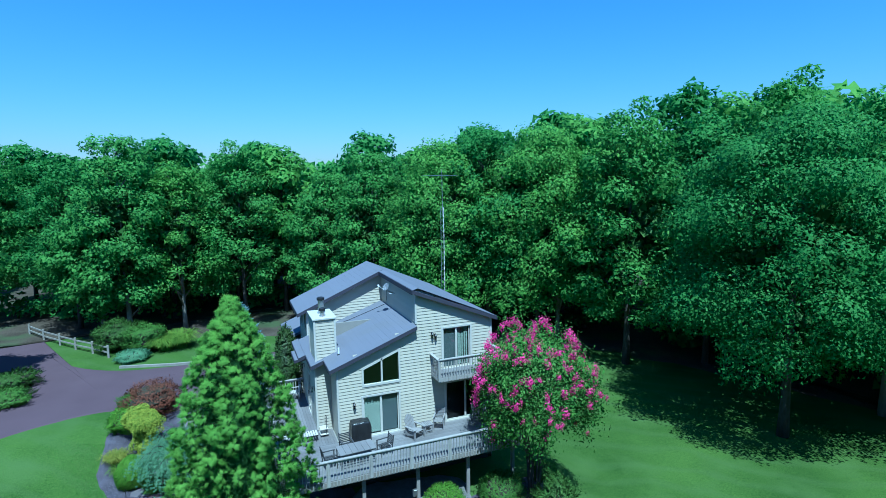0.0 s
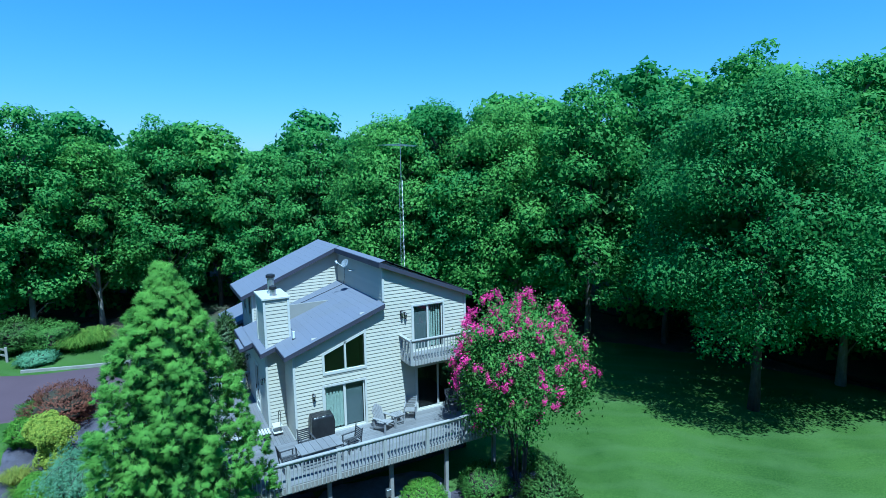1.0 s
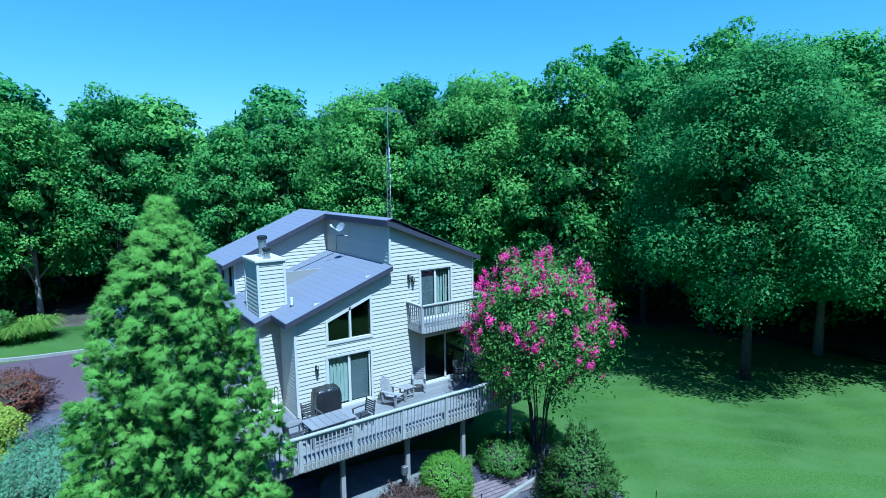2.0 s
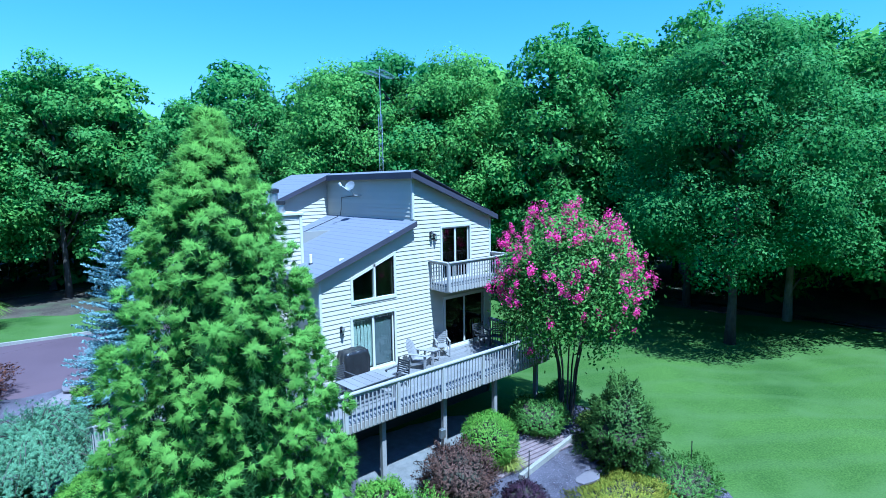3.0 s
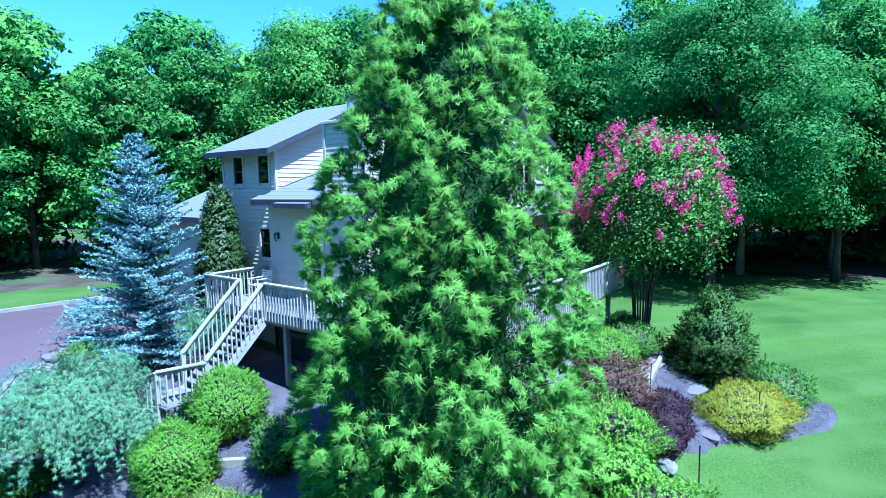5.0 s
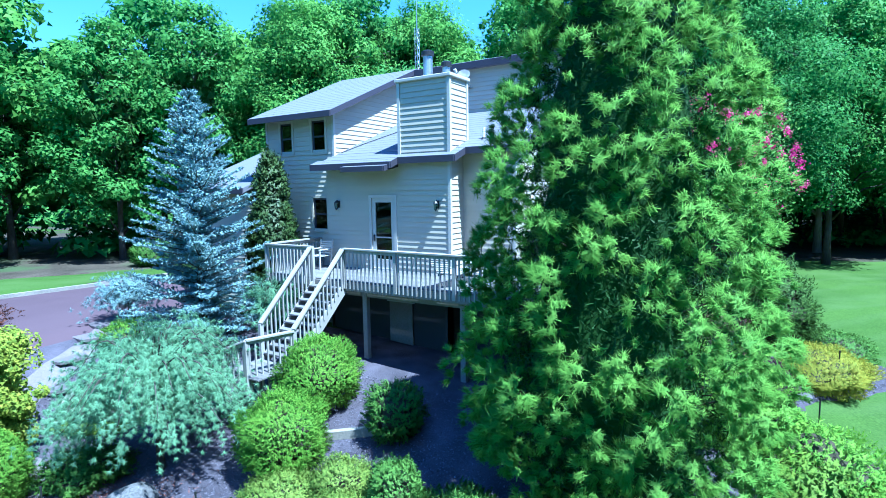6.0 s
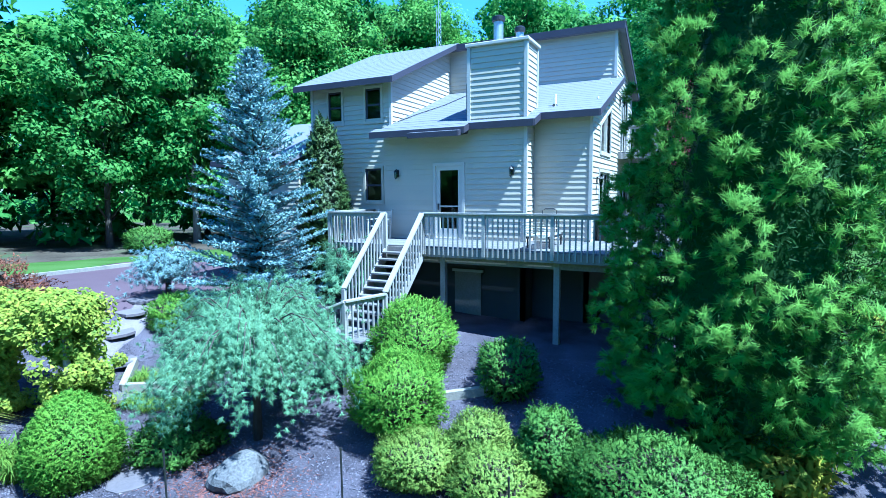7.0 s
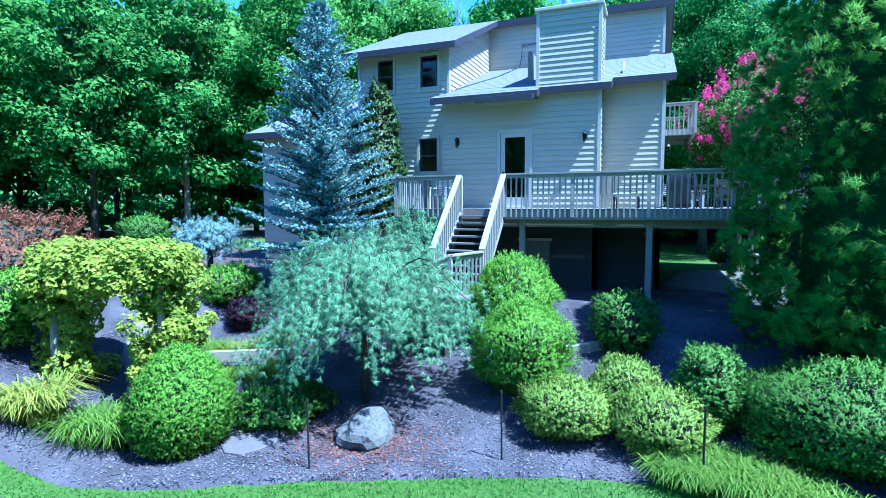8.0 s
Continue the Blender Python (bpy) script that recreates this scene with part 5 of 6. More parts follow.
# more planting
COPPER = leafmat("copper_leaves", (0.240, 0.130, 0.100), 0.35, 0.2, 0.3)
shrub("purple_shrub", (-5.9, 10.3), 0.6, 0.75, PLUM, 2420, 0.058, "dark plum shrub beside the path", 70)
shrub("round_shrub", (-5.3, 11.5), 0.85, 1.2, BOX, 3520, 0.058, "green mounded shrub beside the path", 71)
shrub("spreading_juniper", (-8.9, 6.9), 0.9, 0.75, BOXD, 3740, 0.065, "low spreading dark juniper under the conifer", 72, ry=0.8, rough=0.25)
shrub("leafy_shrub", (-11.3, 12.0), 1.0, 1.3, BOX, 3960, 0.072, "loose green shrub beside the arbor", 73, rough=0.2)
shrub("leafy_shrub", (-10.9, 14.0), 1.1, 1.2, BOXD, 3960, 0.072, "green shrub at the edge of the drive", 74, rough=0.2)
shrub("hosta", (-5.85, -3.65), 0.5, 0.55, LILY, 462, 0.187, "broad-leaved bright hosta beside the hedge", 75, "plant", rough=0.2, upb=0.9, aspect=0.75)
shrub("hosta", (-5.2, -4.7), 0.6, 0.6, BOX, 462, 0.187, "broad-leaved green hosta beside the path", 76, "plant", rough=0.2, upb=0.9, aspect=0.75)
shrub("lime_hosta", (-6.0, -4.45), 0.55, 0.5, LIME, 550, 0.144, "lime-yellow leafy hosta by the timber", 77, "plant", rough=0.2, upb=0.9, aspect=0.75)
for k in range(3):
    shrub("coral_bells", (-6.95 - 0.05 * k, -3.75 - 0.42 * k), 0.25, 0.34, COPPER, 240, 0.07, "small copper-leaved plant along the timber", 90 + k, "plant", rough=0.25, upb=0.8, aspect=0.8)
shrub("leafy_shrub", (-1.5, -6.1), 1.0, 1.1, BOX, 3520, 0.094, "loose green leafy shrub by the path", 78, rough=0.25, aspect=0.7)
shrub("leafy_shrub", (-3.0, -7.3), 0.9, 0.9, LILY, 2640, 0.101, "bright green leafy shrub at the lawn edge", 79, rough=0.25, aspect=0.7)
shrub("leafy_shrub", (-1.0, -4.9), 0.9, 1.5, BOX, 3960, 0.072, "bright green shrub below the deck", 80, rough=0.15)
shrub("round_shrub", (9.9, -3.0), 0.7, 0.9, BOXD, 2420, 0.065, "dark rounded shrub beside the myrtle", 81)
shrub("round_shrub", (9.0, -5.0), 0.5, 0.6, SAGE, 1760, 0.058, "small pale green shrub beside the yew", 82)
shrub("dark_shrub", (-12.2, 28.3), 1.6, 2.3, BOXD, 4620, 0.122, "dark rounded shrub beside the drive", 83, rough=0.2)
shrub("dark_shrub", (-14.6, 29.6), 1.8, 2.6, YEW, 4620, 0.130, "dark evergreen shrub beside the fence", 84, rough=0.2)
shrub("grey_shrub", (-12.9, 25.4), 1.2, 0.8, MINT, 2860, 0.101, "low grey-green shrub at the drive edge", 85)
shrub("dark_shrub", (-20.5, 22.0), 1.6, 1.2, YEW, 3520, 0.115, "low dark shrub in the drive island", 86, rough=0.3)
shrub("dark_shrub", (-19.5, 18.6), 1.3, 0.9, BOXD, 3080, 0.108, "low dark shrub in the drive island", 87, rough=0.3)
shrub("round_shrub", (4.5, 27.0), 1.3, 1.5, BOXD, 3080, 0.108, "round shrub beyond the drive", 88)

# ---- stones, timbers and stakes ----
def rock(name, at, r, squash, seed, label, material=None, rz=0.0, flat_top=False):
    bm = bmesh.new()
    bmesh.ops.create_icosphere(bm, subdivisions=3, radius=1.0)
    off = Vector((seed * 3.1, seed * 1.7, 0))
    for v in bm.verts:
        k = 1 + 0.35 * noise.noise(v.co * 1.1 + off) + 0.14 * noise.noise(v.co * 3.2 + off)
        v.co = Vector((v.co.x * r[0] * k, v.co.y * r[1] * k, v.co.z * squash * k))
        if flat_top and v.co.z > squash * 0.55:
            v.co.z = squash * 0.55 + (v.co.z - squash * 0.55) * 0.15
    ob = part(name, bm, material or M_ROCK)
    ob.matrix_world = pose(*at, height(*at) + squash * 0.35, 0, 0, rz)
    return tagged(ob, label, "rock", "garden stones")


def slab(at, r0, seed, label, rz=0.0):
    """An irregular flat stone with a worn edge."""
    rg = random.Random(seed)
    n = 9
    out = [(r0[0] * rg.uniform(0.8, 1.12) * math.cos(6.283 * k / n), r0[1] * rg.uniform(0.8, 1.12) * math.sin(6.283 * k / n)) for k in range(n)]
    vs = [(x, y, -0.05) for x, y in out] + [(x, y, 0.03) for x, y in out] + [(x * 0.94, y * 0.94, 0.045) for x, y in out]
    fs = [tuple(range(2 * n, 3 * n))] + [(o + k, o + (k + 1) % n, o + n + (k + 1) % n, o + n + k) for o in (0, n) for k in range(n)]
    ob = obj("flagstone", vs, fs, M_STONE)
    ob.matrix_world = pose(*at, height(*at) + 0.07, 0, 0, rz)
    return tagged(ob, label, "stone", "garden stones")


M_BOULDER = mat("lichen_rock", (0.13, 0.128, 0.135), 0.9, 0.55, 1.5, 22, 0.8, stain=(3.0, (0.07, 0.068, 0.075), 0.7))
rock("boulder", (-9.05, 4.95), (0.62, 0.50), 0.40, 1, "grey weathered boulder at the mulch bed", M_BOULDER)
slab((3.9, -7.4), (0.5, 0.28), 3, "flat pale stone in the mulch bed", 30)
slab((6.5, -6.5), (0.6, 0.4), 4, "flat pale stone in the mulch bed", 10)
rock("boulder", (1.6, -5.7), (0.4, 0.3), 0.22, 5, "small pale rock in the bed")
rock("boulder", (1.0, -6.9), (0.35, 0.3), 0.2, 6, "small pale rock in the bed")
for k, (x, y) in enumerate(((-9.95, 6.75), (-9.35, 7.5), (-8.9, 8.3), (-9.6, 8.9), (-8.4, 10.0), (-7.6, 11.0), (-6.9, 12.0), (-6.0, 12.8), (-5.2, 13.4))):
    slab((x, y), (0.58, 0.46), 20 + k, "flat pinkish stepping stone in the mulch", k * 37)
M_BRICKPATH = mat("brick_path", (0.17, 0.13, 0.135), 0.85, 0.2, 2, 30, 0.3, rand="object")
pathway = thing("brick_path", (0, 0, 0), "pinkish brick path edged with a pale timber", "path")
pa, pb = Vector((3.2, -4.4)), Vector((7.4, -4.65))
for i in range(26):
    for j in range(7):
        p = pa + (pb - pa) * (i + 0.5 * (j % 2)) / 26 + Vector((0, -0.155 * (j - 2)))
        zz = height(p.x, p.y) + 0.06
        bx = box("brick", -0.078, 0.078, -0.073, 0.073, 0, 0.05, M_BRICKPATH, pathway)
        bx.location = (p.x, p.y, zz)


def timber(a, b, label, w=0.16, h=0.18, dz=0.1):
    a, b = Vector(a), Vector(b)
    ob = beam("edging_timber", (*a, height(*a) + dz), (*b, height(*b) + dz), w, h, M_TIMBER)
    return tagged(ob, label, "timber", "garden timbers")


timber((4.2, -5.45), (7.7, -5.1), "pale timber edging along the path", 0.14, 0.22, 0.12)
timber((-8.1, 10.0), (-6.85, 8.1), "grey timber retaining edge below the lilies", 0.16, 0.24, 0.2)
timber((-8.1, 10.0), (-7.3, 10.7), "grey timber retaining edge", 0.16, 0.24, 0.2)
timber((-5.75, 2.35), (-5.2, 1.2), "pale timber edge in the shaded bed", 0.16, 0.2, 0.15)
timber((-6.6, -3.3), (-6.75, -5.0), "pale timber edge beside the hostas", 0.14, 0.16, 0.1)
for a, b in (((-13.6, 23.7), (-9.5, 22.6)), ((-9.5, 22.6), (-5.5, 22.15)), ((-5.5, 22.15), (-1.5, 21.85)), ((-1.5, 21.85), (2.2, 21.7))):
    timber(a, b, "grey landscape timber along the drive", 0.2, 0.2, 0.1)
for k, (x, y, h_) in enumerate(((-10.39, 5.24, 1.17), (-9.01, 2.45, 1.19), (-11.26, 8.06, 1.28), (-8.75, -0.55, 1.25), (-10.4, 11.9, 1.2), (4.5, -5.55, 1.0), (7.85, -4.97, 1.0), (2.4, -7.1, 1.0), (8.9, -9.6, 1.0), (5.6, -8.5, 1.35), (10.9, -8.2, 1.1), (0.9, -7.7, 1.1), (-3.6, -8.2, 1.1))):
    zg = height(x, y)
    st = thing("garden_stake", (x, y, zg), "thin black metal garden stake in the mulch", "stake", "garden stakes", rz=k * 31)
    bm = bmesh.new()
    addtube(bm, [(0, 0, -0.2), (0.01 * math.sin(k), 0.01, h_)], [0.018, 0.018], 6)
    part("pole", bm, M_DARKMETAL, st)
    bm = bmesh.new()
    addtube(bm, [(0.01 * math.sin(k), 0.01, h_), (0.01 * math.sin(k), 0.01, h_ + 0.05)], [0.026, 0.02], 6)
    part("cap", bm, M_DARKMETAL, st)

# bark chips over the bed and grass blades along its edge
def chips(seed):
    rng = np.random.default_rng(seed)
    pts = []
    while len(pts) < 38000:
        x, y = rng.uniform(-12.4, -3.5), rng.uniform(-5, 11.5)
        edge = np.interp(y, [-2, 0.6, 2.6, 5.4, 7.7, 9.3, 12], [-8.5, -8.95, -9.5, -10.8, -11.9, -12.5, -12])
        if edge - 0.05 < x < edge + 6.2:
            pts.append((x, y, height(x, y) + 0.088))
    while len(pts) < 56000:
        x, y = rng.uniform(1.4, 11), rng.uniform(-10.4, -3.2)
        if y > np.interp(x, [1.0, 2.2, 4.2, 6.4, 8.6, 10.4, 11.2], [-5.0, -7.1, -7.9, -9.5, -10.4, -10.0, -8.6]) and x < np.interp(y, [-10.2, -8.6, -6.6, -4.6, -2.6], [10.2, 11.0, 10.5, 10.6, 9.5]):
            if not (2.9 < x < 7.8 and -5.4 < y):
                pts.append((x, y, height(x, y) + 0.07))
    pts = np.array(pts)
    ob = new("bark_chips", leaf_mesh("bark_chips", pts, rng.normal(size=pts.shape) * 0.35 + np.array([0, 0, 1]), rng.uniform(0.022, 0.06, len(pts)), 0.6, rng,
                                     mat("bark_chip", (0.120, 0.112, 0.145), 0.9, 0.9, 2, 30, rand="island", spec=0.15), tri=True))
    tagged(ob, "loose dark bark chips over the bed", "mulch", kind="stuff")
    g = []
    while len(g) < 15000:
        y = rng.uniform(-4, 11)
        edge = np.interp(y, [-4.5, -2, 0.6, 2.6, 5.4, 7.7, 9.3, 12], [-9.0, -8.7, -9.05, -9.6, -10.95, -12.05, -12.65, -12.2])
        x = edge - abs(rng.normal()) * 1.1 + 0.05
        g.append((x, y, height(x, y) + 0.03))
    g = np.array(g)
    T = rng.normal(size=g.shape) * 0.5 + np.array([0, 0, 1.0])
    N = rng.normal(size=g.shape) + np.array([-0.3, 0, 0])
    ob = new("grass_blades", leaf_mesh("grass_blades", g, N, rng.uniform(0.05, 0.12, len(g)), 0.14, rng, leafmat("grass_blade", (0.100, 0.210, 0.020), 0.35, 0.2, 0.3), T=T))
    tagged(ob, "short green lawn grass along the bed", "grass", kind="stuff")

    f = np.stack([rng.normal(size=2600) * 0.55 - 9.25, rng.normal(size=2600) * 0.75 + 5.0, np.zeros(2600)], 1)
    f[:, 2] = [height(x, y) + 0.092 for x, y, _ in f]
    ob = new("fallen_needles", leaf_mesh("fallen_needles", f, rng.normal(size=f.shape) * 0.25 + np.array([0, 0, 1]), rng.uniform(0.05, 0.12, len(f)), 0.2, rng, mat("dead_needles", (0.15, 0.072, 0.06), 0.9, 0.5, 2, 30, rand="island", spec=0.1)))
    tagged(ob, "fallen rusty needles round the boulder", "leaf litter", kind="stuff")


chips(9)

# ---- split-rail fence by the drive ----
fence = thing("rail_fence", (0, 0, 0), "weathered split-rail fence beside the drive", "fence")
fp = [(-24.2, 39.6), (-22.2, 36.6), (-20.2, 33.9), (-18.4, 31.5), (-16.6, 29.3), (-15.0, 27.2)]
for x, y in fp:
    zg = height(x, y)
    box("fence_post", x - 0.08, x + 0.08, y - 0.08, y + 0.08, zg - 0.1, zg + 1.15, M_TIMBER, fence, bevel=0.01)
for a, b in zip(fp, fp[1:]):
    for dz in (0.45, 0.9):
        beam("fence_rail", (*a, height(*a) + dz), (*b, height(*b) + dz + 0.03), 0.07, 0.12, M_TIMBER, fence)

# ---- antenna tower ----
tower = thing("antenna_tower", (9.7, 9.9, 0), "slim lattice antenna mast behind the house", "antenna")
zg, zt = height(9.7, 9.9), 15.2
legs = [Vector((0.16 * math.cos(a), 0.16 * math.sin(a))) for a in (0.5, 2.6, 4.7)]
for l in legs:
    bm = bmesh.new()
    addtube(bm, [(l.x, l.y, zg - 0.1), (l.x * 0.8, l.y * 0.8, zt)], [0.018, 0.016], 6)
    part("leg", bm, M_STEEL, tower)
nz = 34
for k in range(nz):
    z0, z1 = zg + (zt - zg) * k / nz, zg + (zt - zg) * (k + 1) / nz
    for i in range(3):
        p, q = legs[i] * 0.92, legs[(i + 1) % 3] * 0.92
        beam("brace", (*p, z0), (*q, z1), 0.012, 0.012, M_STEEL, tower)
bm = bmesh.new()
addtube(bm, [(0, 0, zt - 0.6), (0, 0, 17.9)], [0.025, 0.018], 6)
part("mast", bm, M_STEEL, tower)
boom = beam("boom", (-1.1, -0.5, 17.45), (1.3, 0.6, 17.45), 0.03, 0.03, M_STEEL, tower)
for k in range(9):
    s = -1.0 + 0.28 * k
    L = 0.95 - 0.07 * k
    c = Vector((s, s * 0.46, 17.47))
    beam("element", c - Vector((-0.42, 0.9, 0)) * L, c + Vector((-0.42, 0.9, 0)) * L, 0.016, 0.016, M_STEEL, tower)

# ---- satellite dish on the clerestory wall ----
dish = thing("satellite_dish", (4.1, 3.72, 10.95), "pale grey satellite dish on the shaded upper wall", "dish")
bm = bmesh.new()
rings = []
for r_, d_ in ((0.0, 0.0), (0.12, 0.012), (0.24, 0.045), (0.34, 0.09)):
    rings.append([bm.verts.new((r_ * math.cos(a), r_ * math.sin(a), d_)) for a in [6.2832 * k / 20 for k in range(20)]] if r_ else [bm.verts.new((0, 0, 0))])
for k in range(20):
    bm.faces.new((rings[0][0], rings[1][k], rings[1][(k + 1) % 20]))
for a_, b_ in zip(rings[1:], rings[2:]):
    for k in range(20):
        bm.faces.new((a_[k], b_[k], b_[(k + 1) % 20], a_[(k + 1) % 20]))
bmesh.ops.solidify(bm, geom=bm.faces[:], thickness=0.015)
rf = part("reflector", bm, mat("dish_grey", (0.36, 0.37, 0.40), 0.5, 0.1, 3, 30), dish, smooth=True)
rf.matrix_local = pose(-0.42, 0, 0.1, 0, -58, 25) @ Matrix.Scale(0.68, 4)
bm = bmesh.new()
addtube(bm, [(0.0, -0.1, -0.3), (-0.28, -0.05, -0.28), (-0.42, 0, 0.05)], [0.03, 0.03, 0.03], 8)
part("arm", bm, M_STEEL, dish)
bm = bmesh.new()
addtube(bm, [(-0.45, 0, -0.12), (-0.85, 0.12, 0.18)], [0.015, 0.015], 6)
addtube(bm, [(-0.83, 0.11, 0.14), (-0.9, 0.14, 0.26)], [0.05, 0.06], 8)
part("receiver", bm, M_WHITE, dish)
cable = thing("roof_cable", (0, 0, 0), "black cable running down the wall and roof", "cable")
for nm, pts in (("run", [(4.1, 3.6, 10.65), (4.1, 4.3, 10.62), (4.09, 5.2, 10.55), (4.08, 5.25, 10.0), (4.05, 5.3, 9.74)]),
                ("run", [(4.0, 5.4, low_roof(4.0) + 0.03), (3.0, 5.5, low_roof(3.0) + 0.03), (1.8, 5.7, low_roof(1.8) + 0.03), (0.6, 6.2, low_roof(0.6) + 0.03), (-0.3, 6.45, low_roof(-0.3) + 0.03)])):
    bm = bmesh.new()
    addtube(bm, pts, [0.014] * len(pts), 5)
    part(nm, bm, M_DARKMETAL, cable)
vent = thing("vent_pipe", (0.35, 1.2, low_roof(0.35) - 0.05), "short white plastic vent pipe on the roof", "pipe")
bm = bmesh.new()
addtube(bm, [(0, 0, 0), (0, 0, 0.4)], [0.05, 0.05], 12)
part("pipe", bm, M_WHITE, vent)
bm = bmesh.new()
addtube(bm, [(0, 0, 0), (0, 0, 0.1)], [0.11, 0.06], 12)
part("collar", bm, M_DARKMETAL, vent)


# ---- wall lanterns ----
def lantern(at, rz, label):
    th = thing("wall_lantern", at, label, "lantern", "wall lanterns", rz=rz)
    box("backplate", -0.05, 0.05, -0.02, 0.0, -0.12, 0.12, M_DARKMETAL, th, bevel=0.005)
    bm = bmesh.new()
    addtube(bm, [(0, -0.02, 0.08), (0, -0.09, 0.14), (0, -0.13, 0.1)], [0.012] * 3, 6)
    part("bracket", bm, M_DARKMETAL, th)
    bm = bmesh.new()
    addtube(bm, [(0, -0.13, -0.14), (0, -0.13, 0.04)], [0.045, 0.065], 6)
    g_ = part("glass", bm, M_GLASS, th)
    bm = bmesh.new()
    addtube(bm, [(0, -0.13, 0.04), (0, -0.13, 0.12)], [0.085, 0.01], 6)
    part("cap", bm, M_DARKMETAL, th)
    bm = bmesh.new()
    addtube(bm, [(0, -0.13, -0.2), (0, -0.13, -0.14)], [0.012, 0.05], 6)
    part("finial", bm, M_DARKMETAL, th)


lantern((0.77, -0.035, 6.0), 0, "small dark wall lantern beside the patio door")
lantern((5.0, -0.035, 9.1), 0, "dark double wall lantern beside the balcony door")
lantern((5.18, -0.035, 9.0), 0, "dark double wall lantern beside the balcony door")
lantern((-0.835, 6.16, 6.3), -90, "small dark wall lantern beside the side door")
lantern((-0.835, 2.16, 6.3), -90, "small dark wall lantern beside the side door")


# ---- deck furniture ----
def adirondack(at, rz, label, material):
    th = thing("adirondack_chair", at, label, "chair", "deck chairs", rz=rz)

    # the seat falls towards the back, which rises behind it
    for i in range(6):
        y = -0.32 + 0.105 * i
        z = 0.38 - 0.14 * (y + 0.32)
        box("seat_slat", -0.27, 0.27, y, y + 0.09, z, z + 0.022, material, th)
    for i in range(7):
        x = -0.27 + 0.079 * i
        hh = 0.78 - 0.035 * (i - 3) ** 2 * 0.6
        beam("back_slat", (x + 0.035, 0.26, 0.28), (x + 0.035 + 0.012 * (i - 3), 0.26 + hh * 0.38, 0.28 + hh), 0.07, 0.02, material, th)
    for sx in (-0.34, 0.34):
        box("arm", sx - 0.07, sx + 0.07, -0.42, 0.36, 0.56, 0.585, material, th)
        box("front_leg", sx - 0.03, sx + 0.03, -0.38, -0.29, 0.0, 0.56, material, th)
        beam("back_leg", (sx * 0.88, -0.34, 0.34), (sx * 0.88, 0.62, 0.03), 0.03, 0.11, material, th)
        box("arm_post", sx - 0.03, sx + 0.03, 0.26, 0.33, 0.15, 0.56, material, th)
    return th


def deck_chair(at, rz, label, material):
    th = thing("patio_chair", at, label, "chair", "deck chairs", rz=rz)
    for i in range(6):
        box("seat_slat", -0.25, 0.25, -0.26 + 0.088 * i, -0.19 + 0.088 * i, 0.42, 0.44, material, th)
    for i in range(6):
        z = 0.5 + 0.075 * i
        beam("back_slat", (-0.25, 0.27 + 0.2 * (z - 0.44), z), (0.25, 0.27 + 0.2 * (z - 0.44), z), 0.018, 0.05, material, th)
    for sx in (-0.26, 0.26):
        box("front_leg", sx - 0.022, sx + 0.022, -0.28, -0.235, 0, 0.64, material, th)
        beam("back_leg", (sx, 0.24, 0), (sx, 0.38, 0.96), 0.04, 0.04, material, th)
        box("arm", sx - 0.035, sx + 0.035, -0.3, 0.32, 0.64, 0.665, material, th)
    return th


def side_table(at, rz, label, w=0.5, d=0.5, h=0.48, n=5, name="side_table", material=None):
    th = thing(name, at, label, "table", rz=rz)
    material = material or M_CHAIR
    for i in range(n):
        a = -w / 2 + w * i / n
        box("top_slat", a + 0.006, a + w / n - 0.006, -d / 2, d / 2, h - 0.025, h, material, th)
    for sx in (-1, 1):
        for sy in (-1, 1):
            x, y = sx * (w / 2 - 0.05), sy * (d / 2 - 0.05)
            box("leg", x - 0.025, x + 0.025, y - 0.025, y + 0.025, 0, h - 0.025, material, th)
    for sy in (-1, 1):
        y = sy * (d / 2 - 0.05)
        box("apron", -w / 2 + 0.05, w / 2 - 0.05, y - 0.012, y + 0.012, h - 0.1, h - 0.025, material, th)
        box("stretcher", -w / 2 + 0.05, w / 2 - 0.05, y - 0.012, y + 0.012, h * 0.3, h * 0.3 + 0.05, material, th)
    return th


adirondack((3.65, -0.95, DECK), 25, "weathered grey adirondack chair on the deck", M_CHAIR)
side_table((4.4, -0.72, DECK), 5, "small weathered slatted side table on the deck")
deck_chair((5.15, -0.5, DECK), -30, "weathered wooden armchair on the deck", M_CHAIR)
deck_chair((7.3, -0.65, DECK), -15, "dark slatted patio chair in the shade", M_CHAIRDK)
deck_chair((7.75, -1.1, DECK), -60, "dark slatted patio chair in the shade", M_CHAIRDK)
side_table((0.35, -2.2, DECK), 3, "long plank-topped patio table beside the railing", 1.7, 0.95, 0.74, 6, "patio_table", M_DECK)
deck_chair((-0.85, -2.15, DECK), 95, "dark slatted patio chair at the table", M_CHAIRDK)
deck_chair((1.75, -2.0, DECK), -80, "dark slatted patio chair at the table", M_CHAIRDK)
deck_chair((0.1, -1.25, DECK), 5, "dark slatted patio chair at the table", M_CHAIRDK)
deck_chair((-1.5, 6.5, DECK), -90, "light slatted chair by the stair head", M_TRIM)

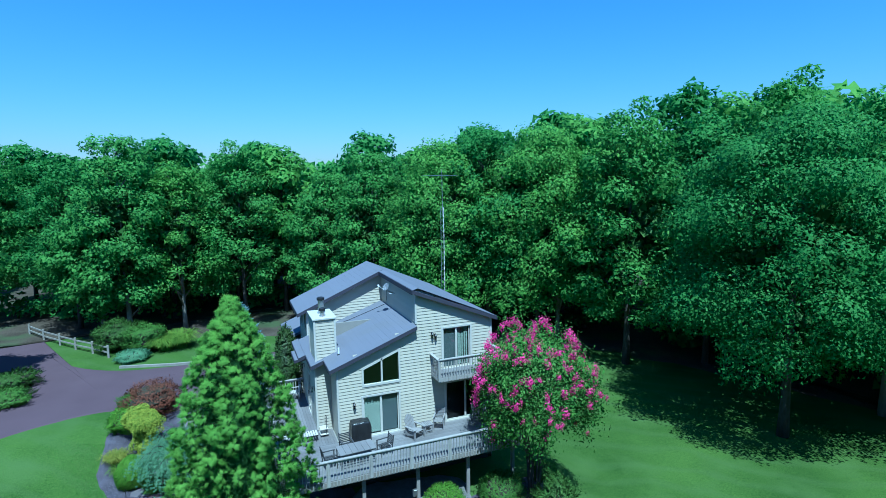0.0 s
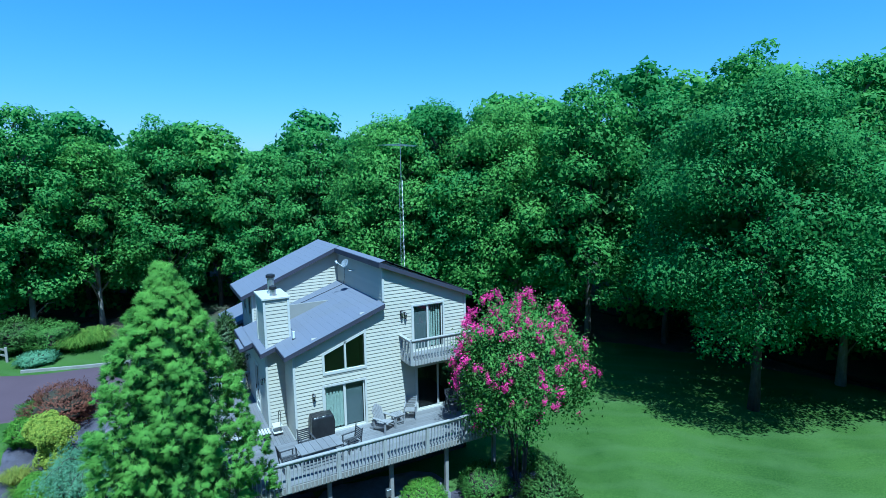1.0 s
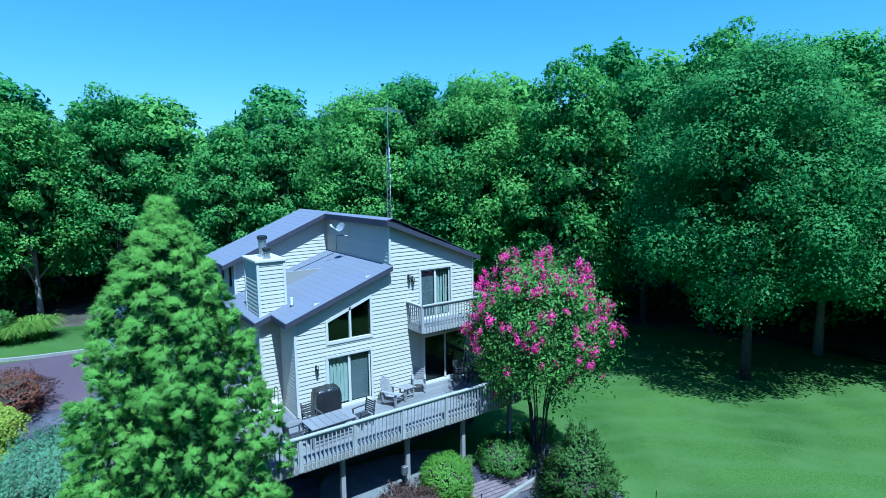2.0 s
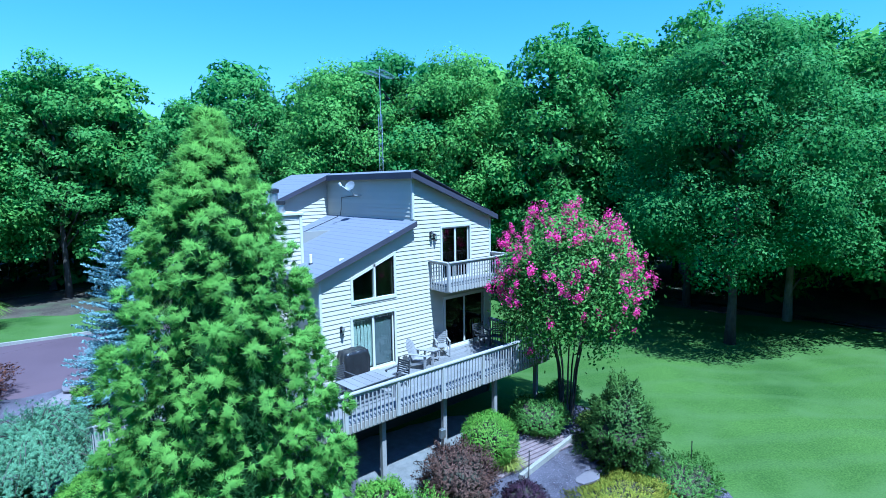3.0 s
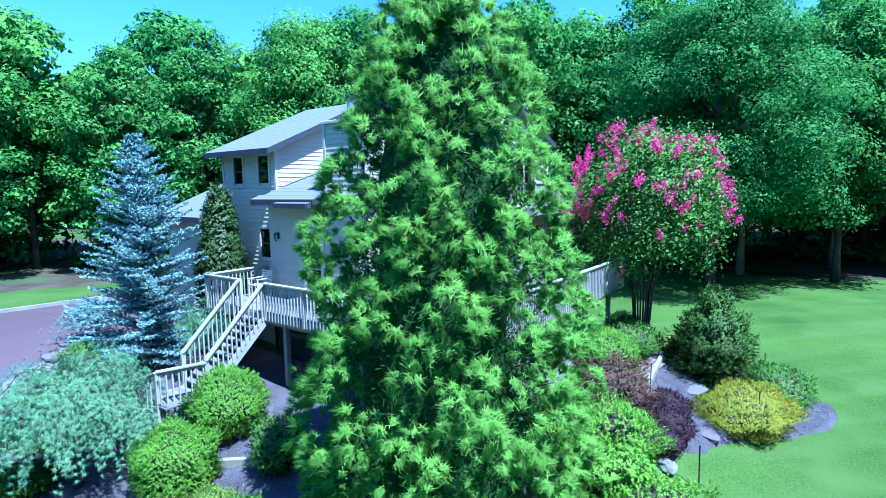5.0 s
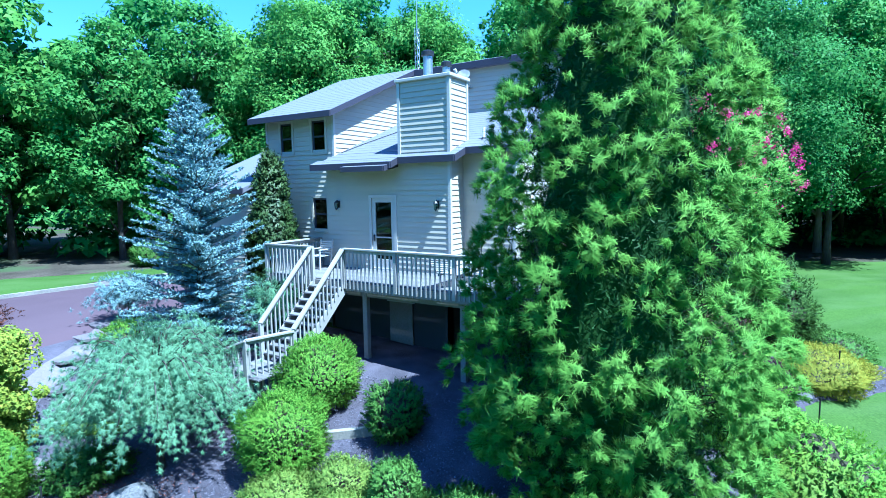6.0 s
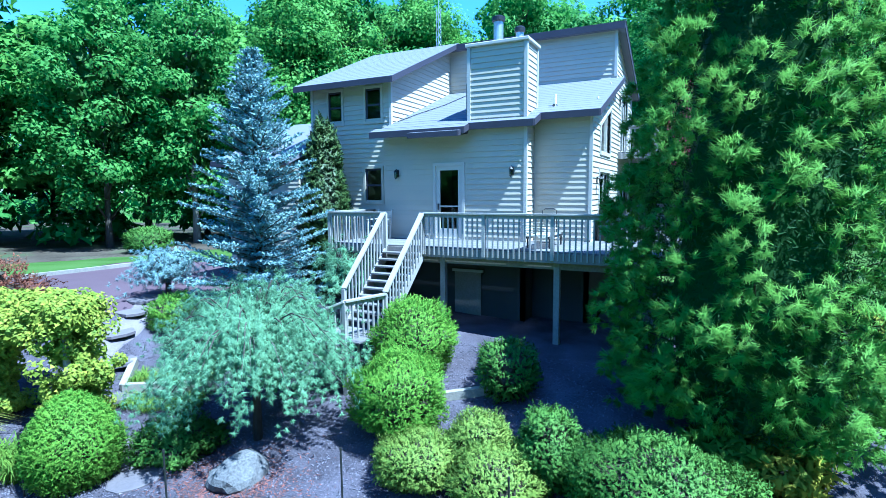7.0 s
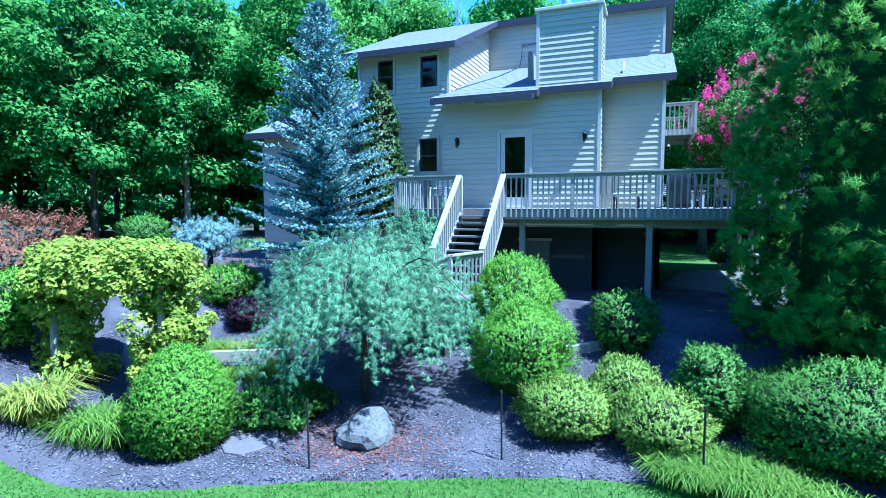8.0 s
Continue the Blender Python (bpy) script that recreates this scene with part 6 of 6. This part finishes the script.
grill = thing("covered_grill", (0.95, -0.5, DECK), "barbecue grill under a shiny black cover", "grill")
bm = bmesh.new()
bmesh.ops.create_cube(bm, size=1.0)
bmesh.ops.subdivide_edges(bm, edges=bm.edges[:], cuts=9, use_grid_fill=True)
for v in bm.verts:
    x, y, z = v.co
    rr = 1.0 - 0.12 * sstep(0.25, 0.5, z)
    fold = 0.025 * noise.noise(Vector((x * 6, y * 6, z * 2.2))) + 0.02 * math.sin(9 * math.atan2(y, x) + z * 2)
    v.co = Vector((x * (0.98 * rr + fold), y * (0.66 * rr + fold), (z + 0.5) * 1.17 + 0.05 * noise.noise(Vector((x * 4, y * 4, 3))) * sstep(0.3, 0.5, z) + 0.01))
bmesh.ops.smooth_vert(bm, verts=bm.verts[:], factor=0.3)
part("cover", bm, M_COVER, grill, smooth=True)
box("base", -0.4, 0.4, -0.25, 0.25, 0.0, 0.1, M_DARKMETAL, grill)

lounge = thing("chaise_lounge", (-1.9, 0.9, DECK), "low pale chaise lounge on the deck", "lounger", rz=90)
for sx in (-0.3, 0.3):
    box("side_rail", sx - 0.02, sx + 0.02, -0.95, 0.5, 0.26, 0.32, M_DARKMETAL, lounge)
    for y in (-0.85, 0.4):
        box("leg", sx - 0.02, sx + 0.02, y - 0.02, y + 0.02, 0, 0.26, M_DARKMETAL, lounge)
for i in range(12):
    box("strap", -0.29, 0.29, -0.94 + 0.12 * i, -0.85 + 0.12 * i, 0.32, 0.335, M_TRIM, lounge)
for i in range(6):
    t = 0.06 + 0.12 * i
    beam("back_strap", (-0.29, 0.5 + t * 0.8, 0.33 + t * 0.6), (0.29, 0.5 + t * 0.8, 0.33 + t * 0.6), 0.09, 0.015, M_TRIM, lounge)

dolly = thing("folding_cart", (-0.45, 1.1, DECK), "small folding cart with dark tube handles against the wall", "cart")
for sx in (-0.22, 0.22):
    bm = bmesh.new()
    addtube(bm, [(-0.05, sx, 0.12), (-0.02, sx, 0.95), (0.0, sx * 0.6, 1.0)], [0.015] * 3, 6)
    part("upright", bm, M_DARKMETAL, dolly)
beam("handle", (0.0, -0.14, 1.0), (0.0, 0.14, 1.0), 0.03, 0.03, M_DARKMETAL, dolly)
for z in (0.12, 0.4):
    box("shelf", -0.35, 0.05, -0.24, 0.24, z, z + 0.04, M_TRIM, dolly, bevel=0.008)

# below the deck
bd = thing("basement_door", (-0.86, 3.15, 1.7), "plain dark basement door below the deck", "door")
box("panel", -0.03, 0.0, 0.0, 0.9, 0, 1.45, M_POST, bd)
box("head", -0.05, 0.0, -0.08, 0.98, 1.45, 1.53, M_TRIM, bd)
mb = thing("meter_box", (2.9, -2.98, 2.3), "grey electrical box on a deck post", "box")
box("case", -0.1, 0.1, -0.1, 0.06, 0, 0.32, M_STEEL, mb, bevel=0.01)
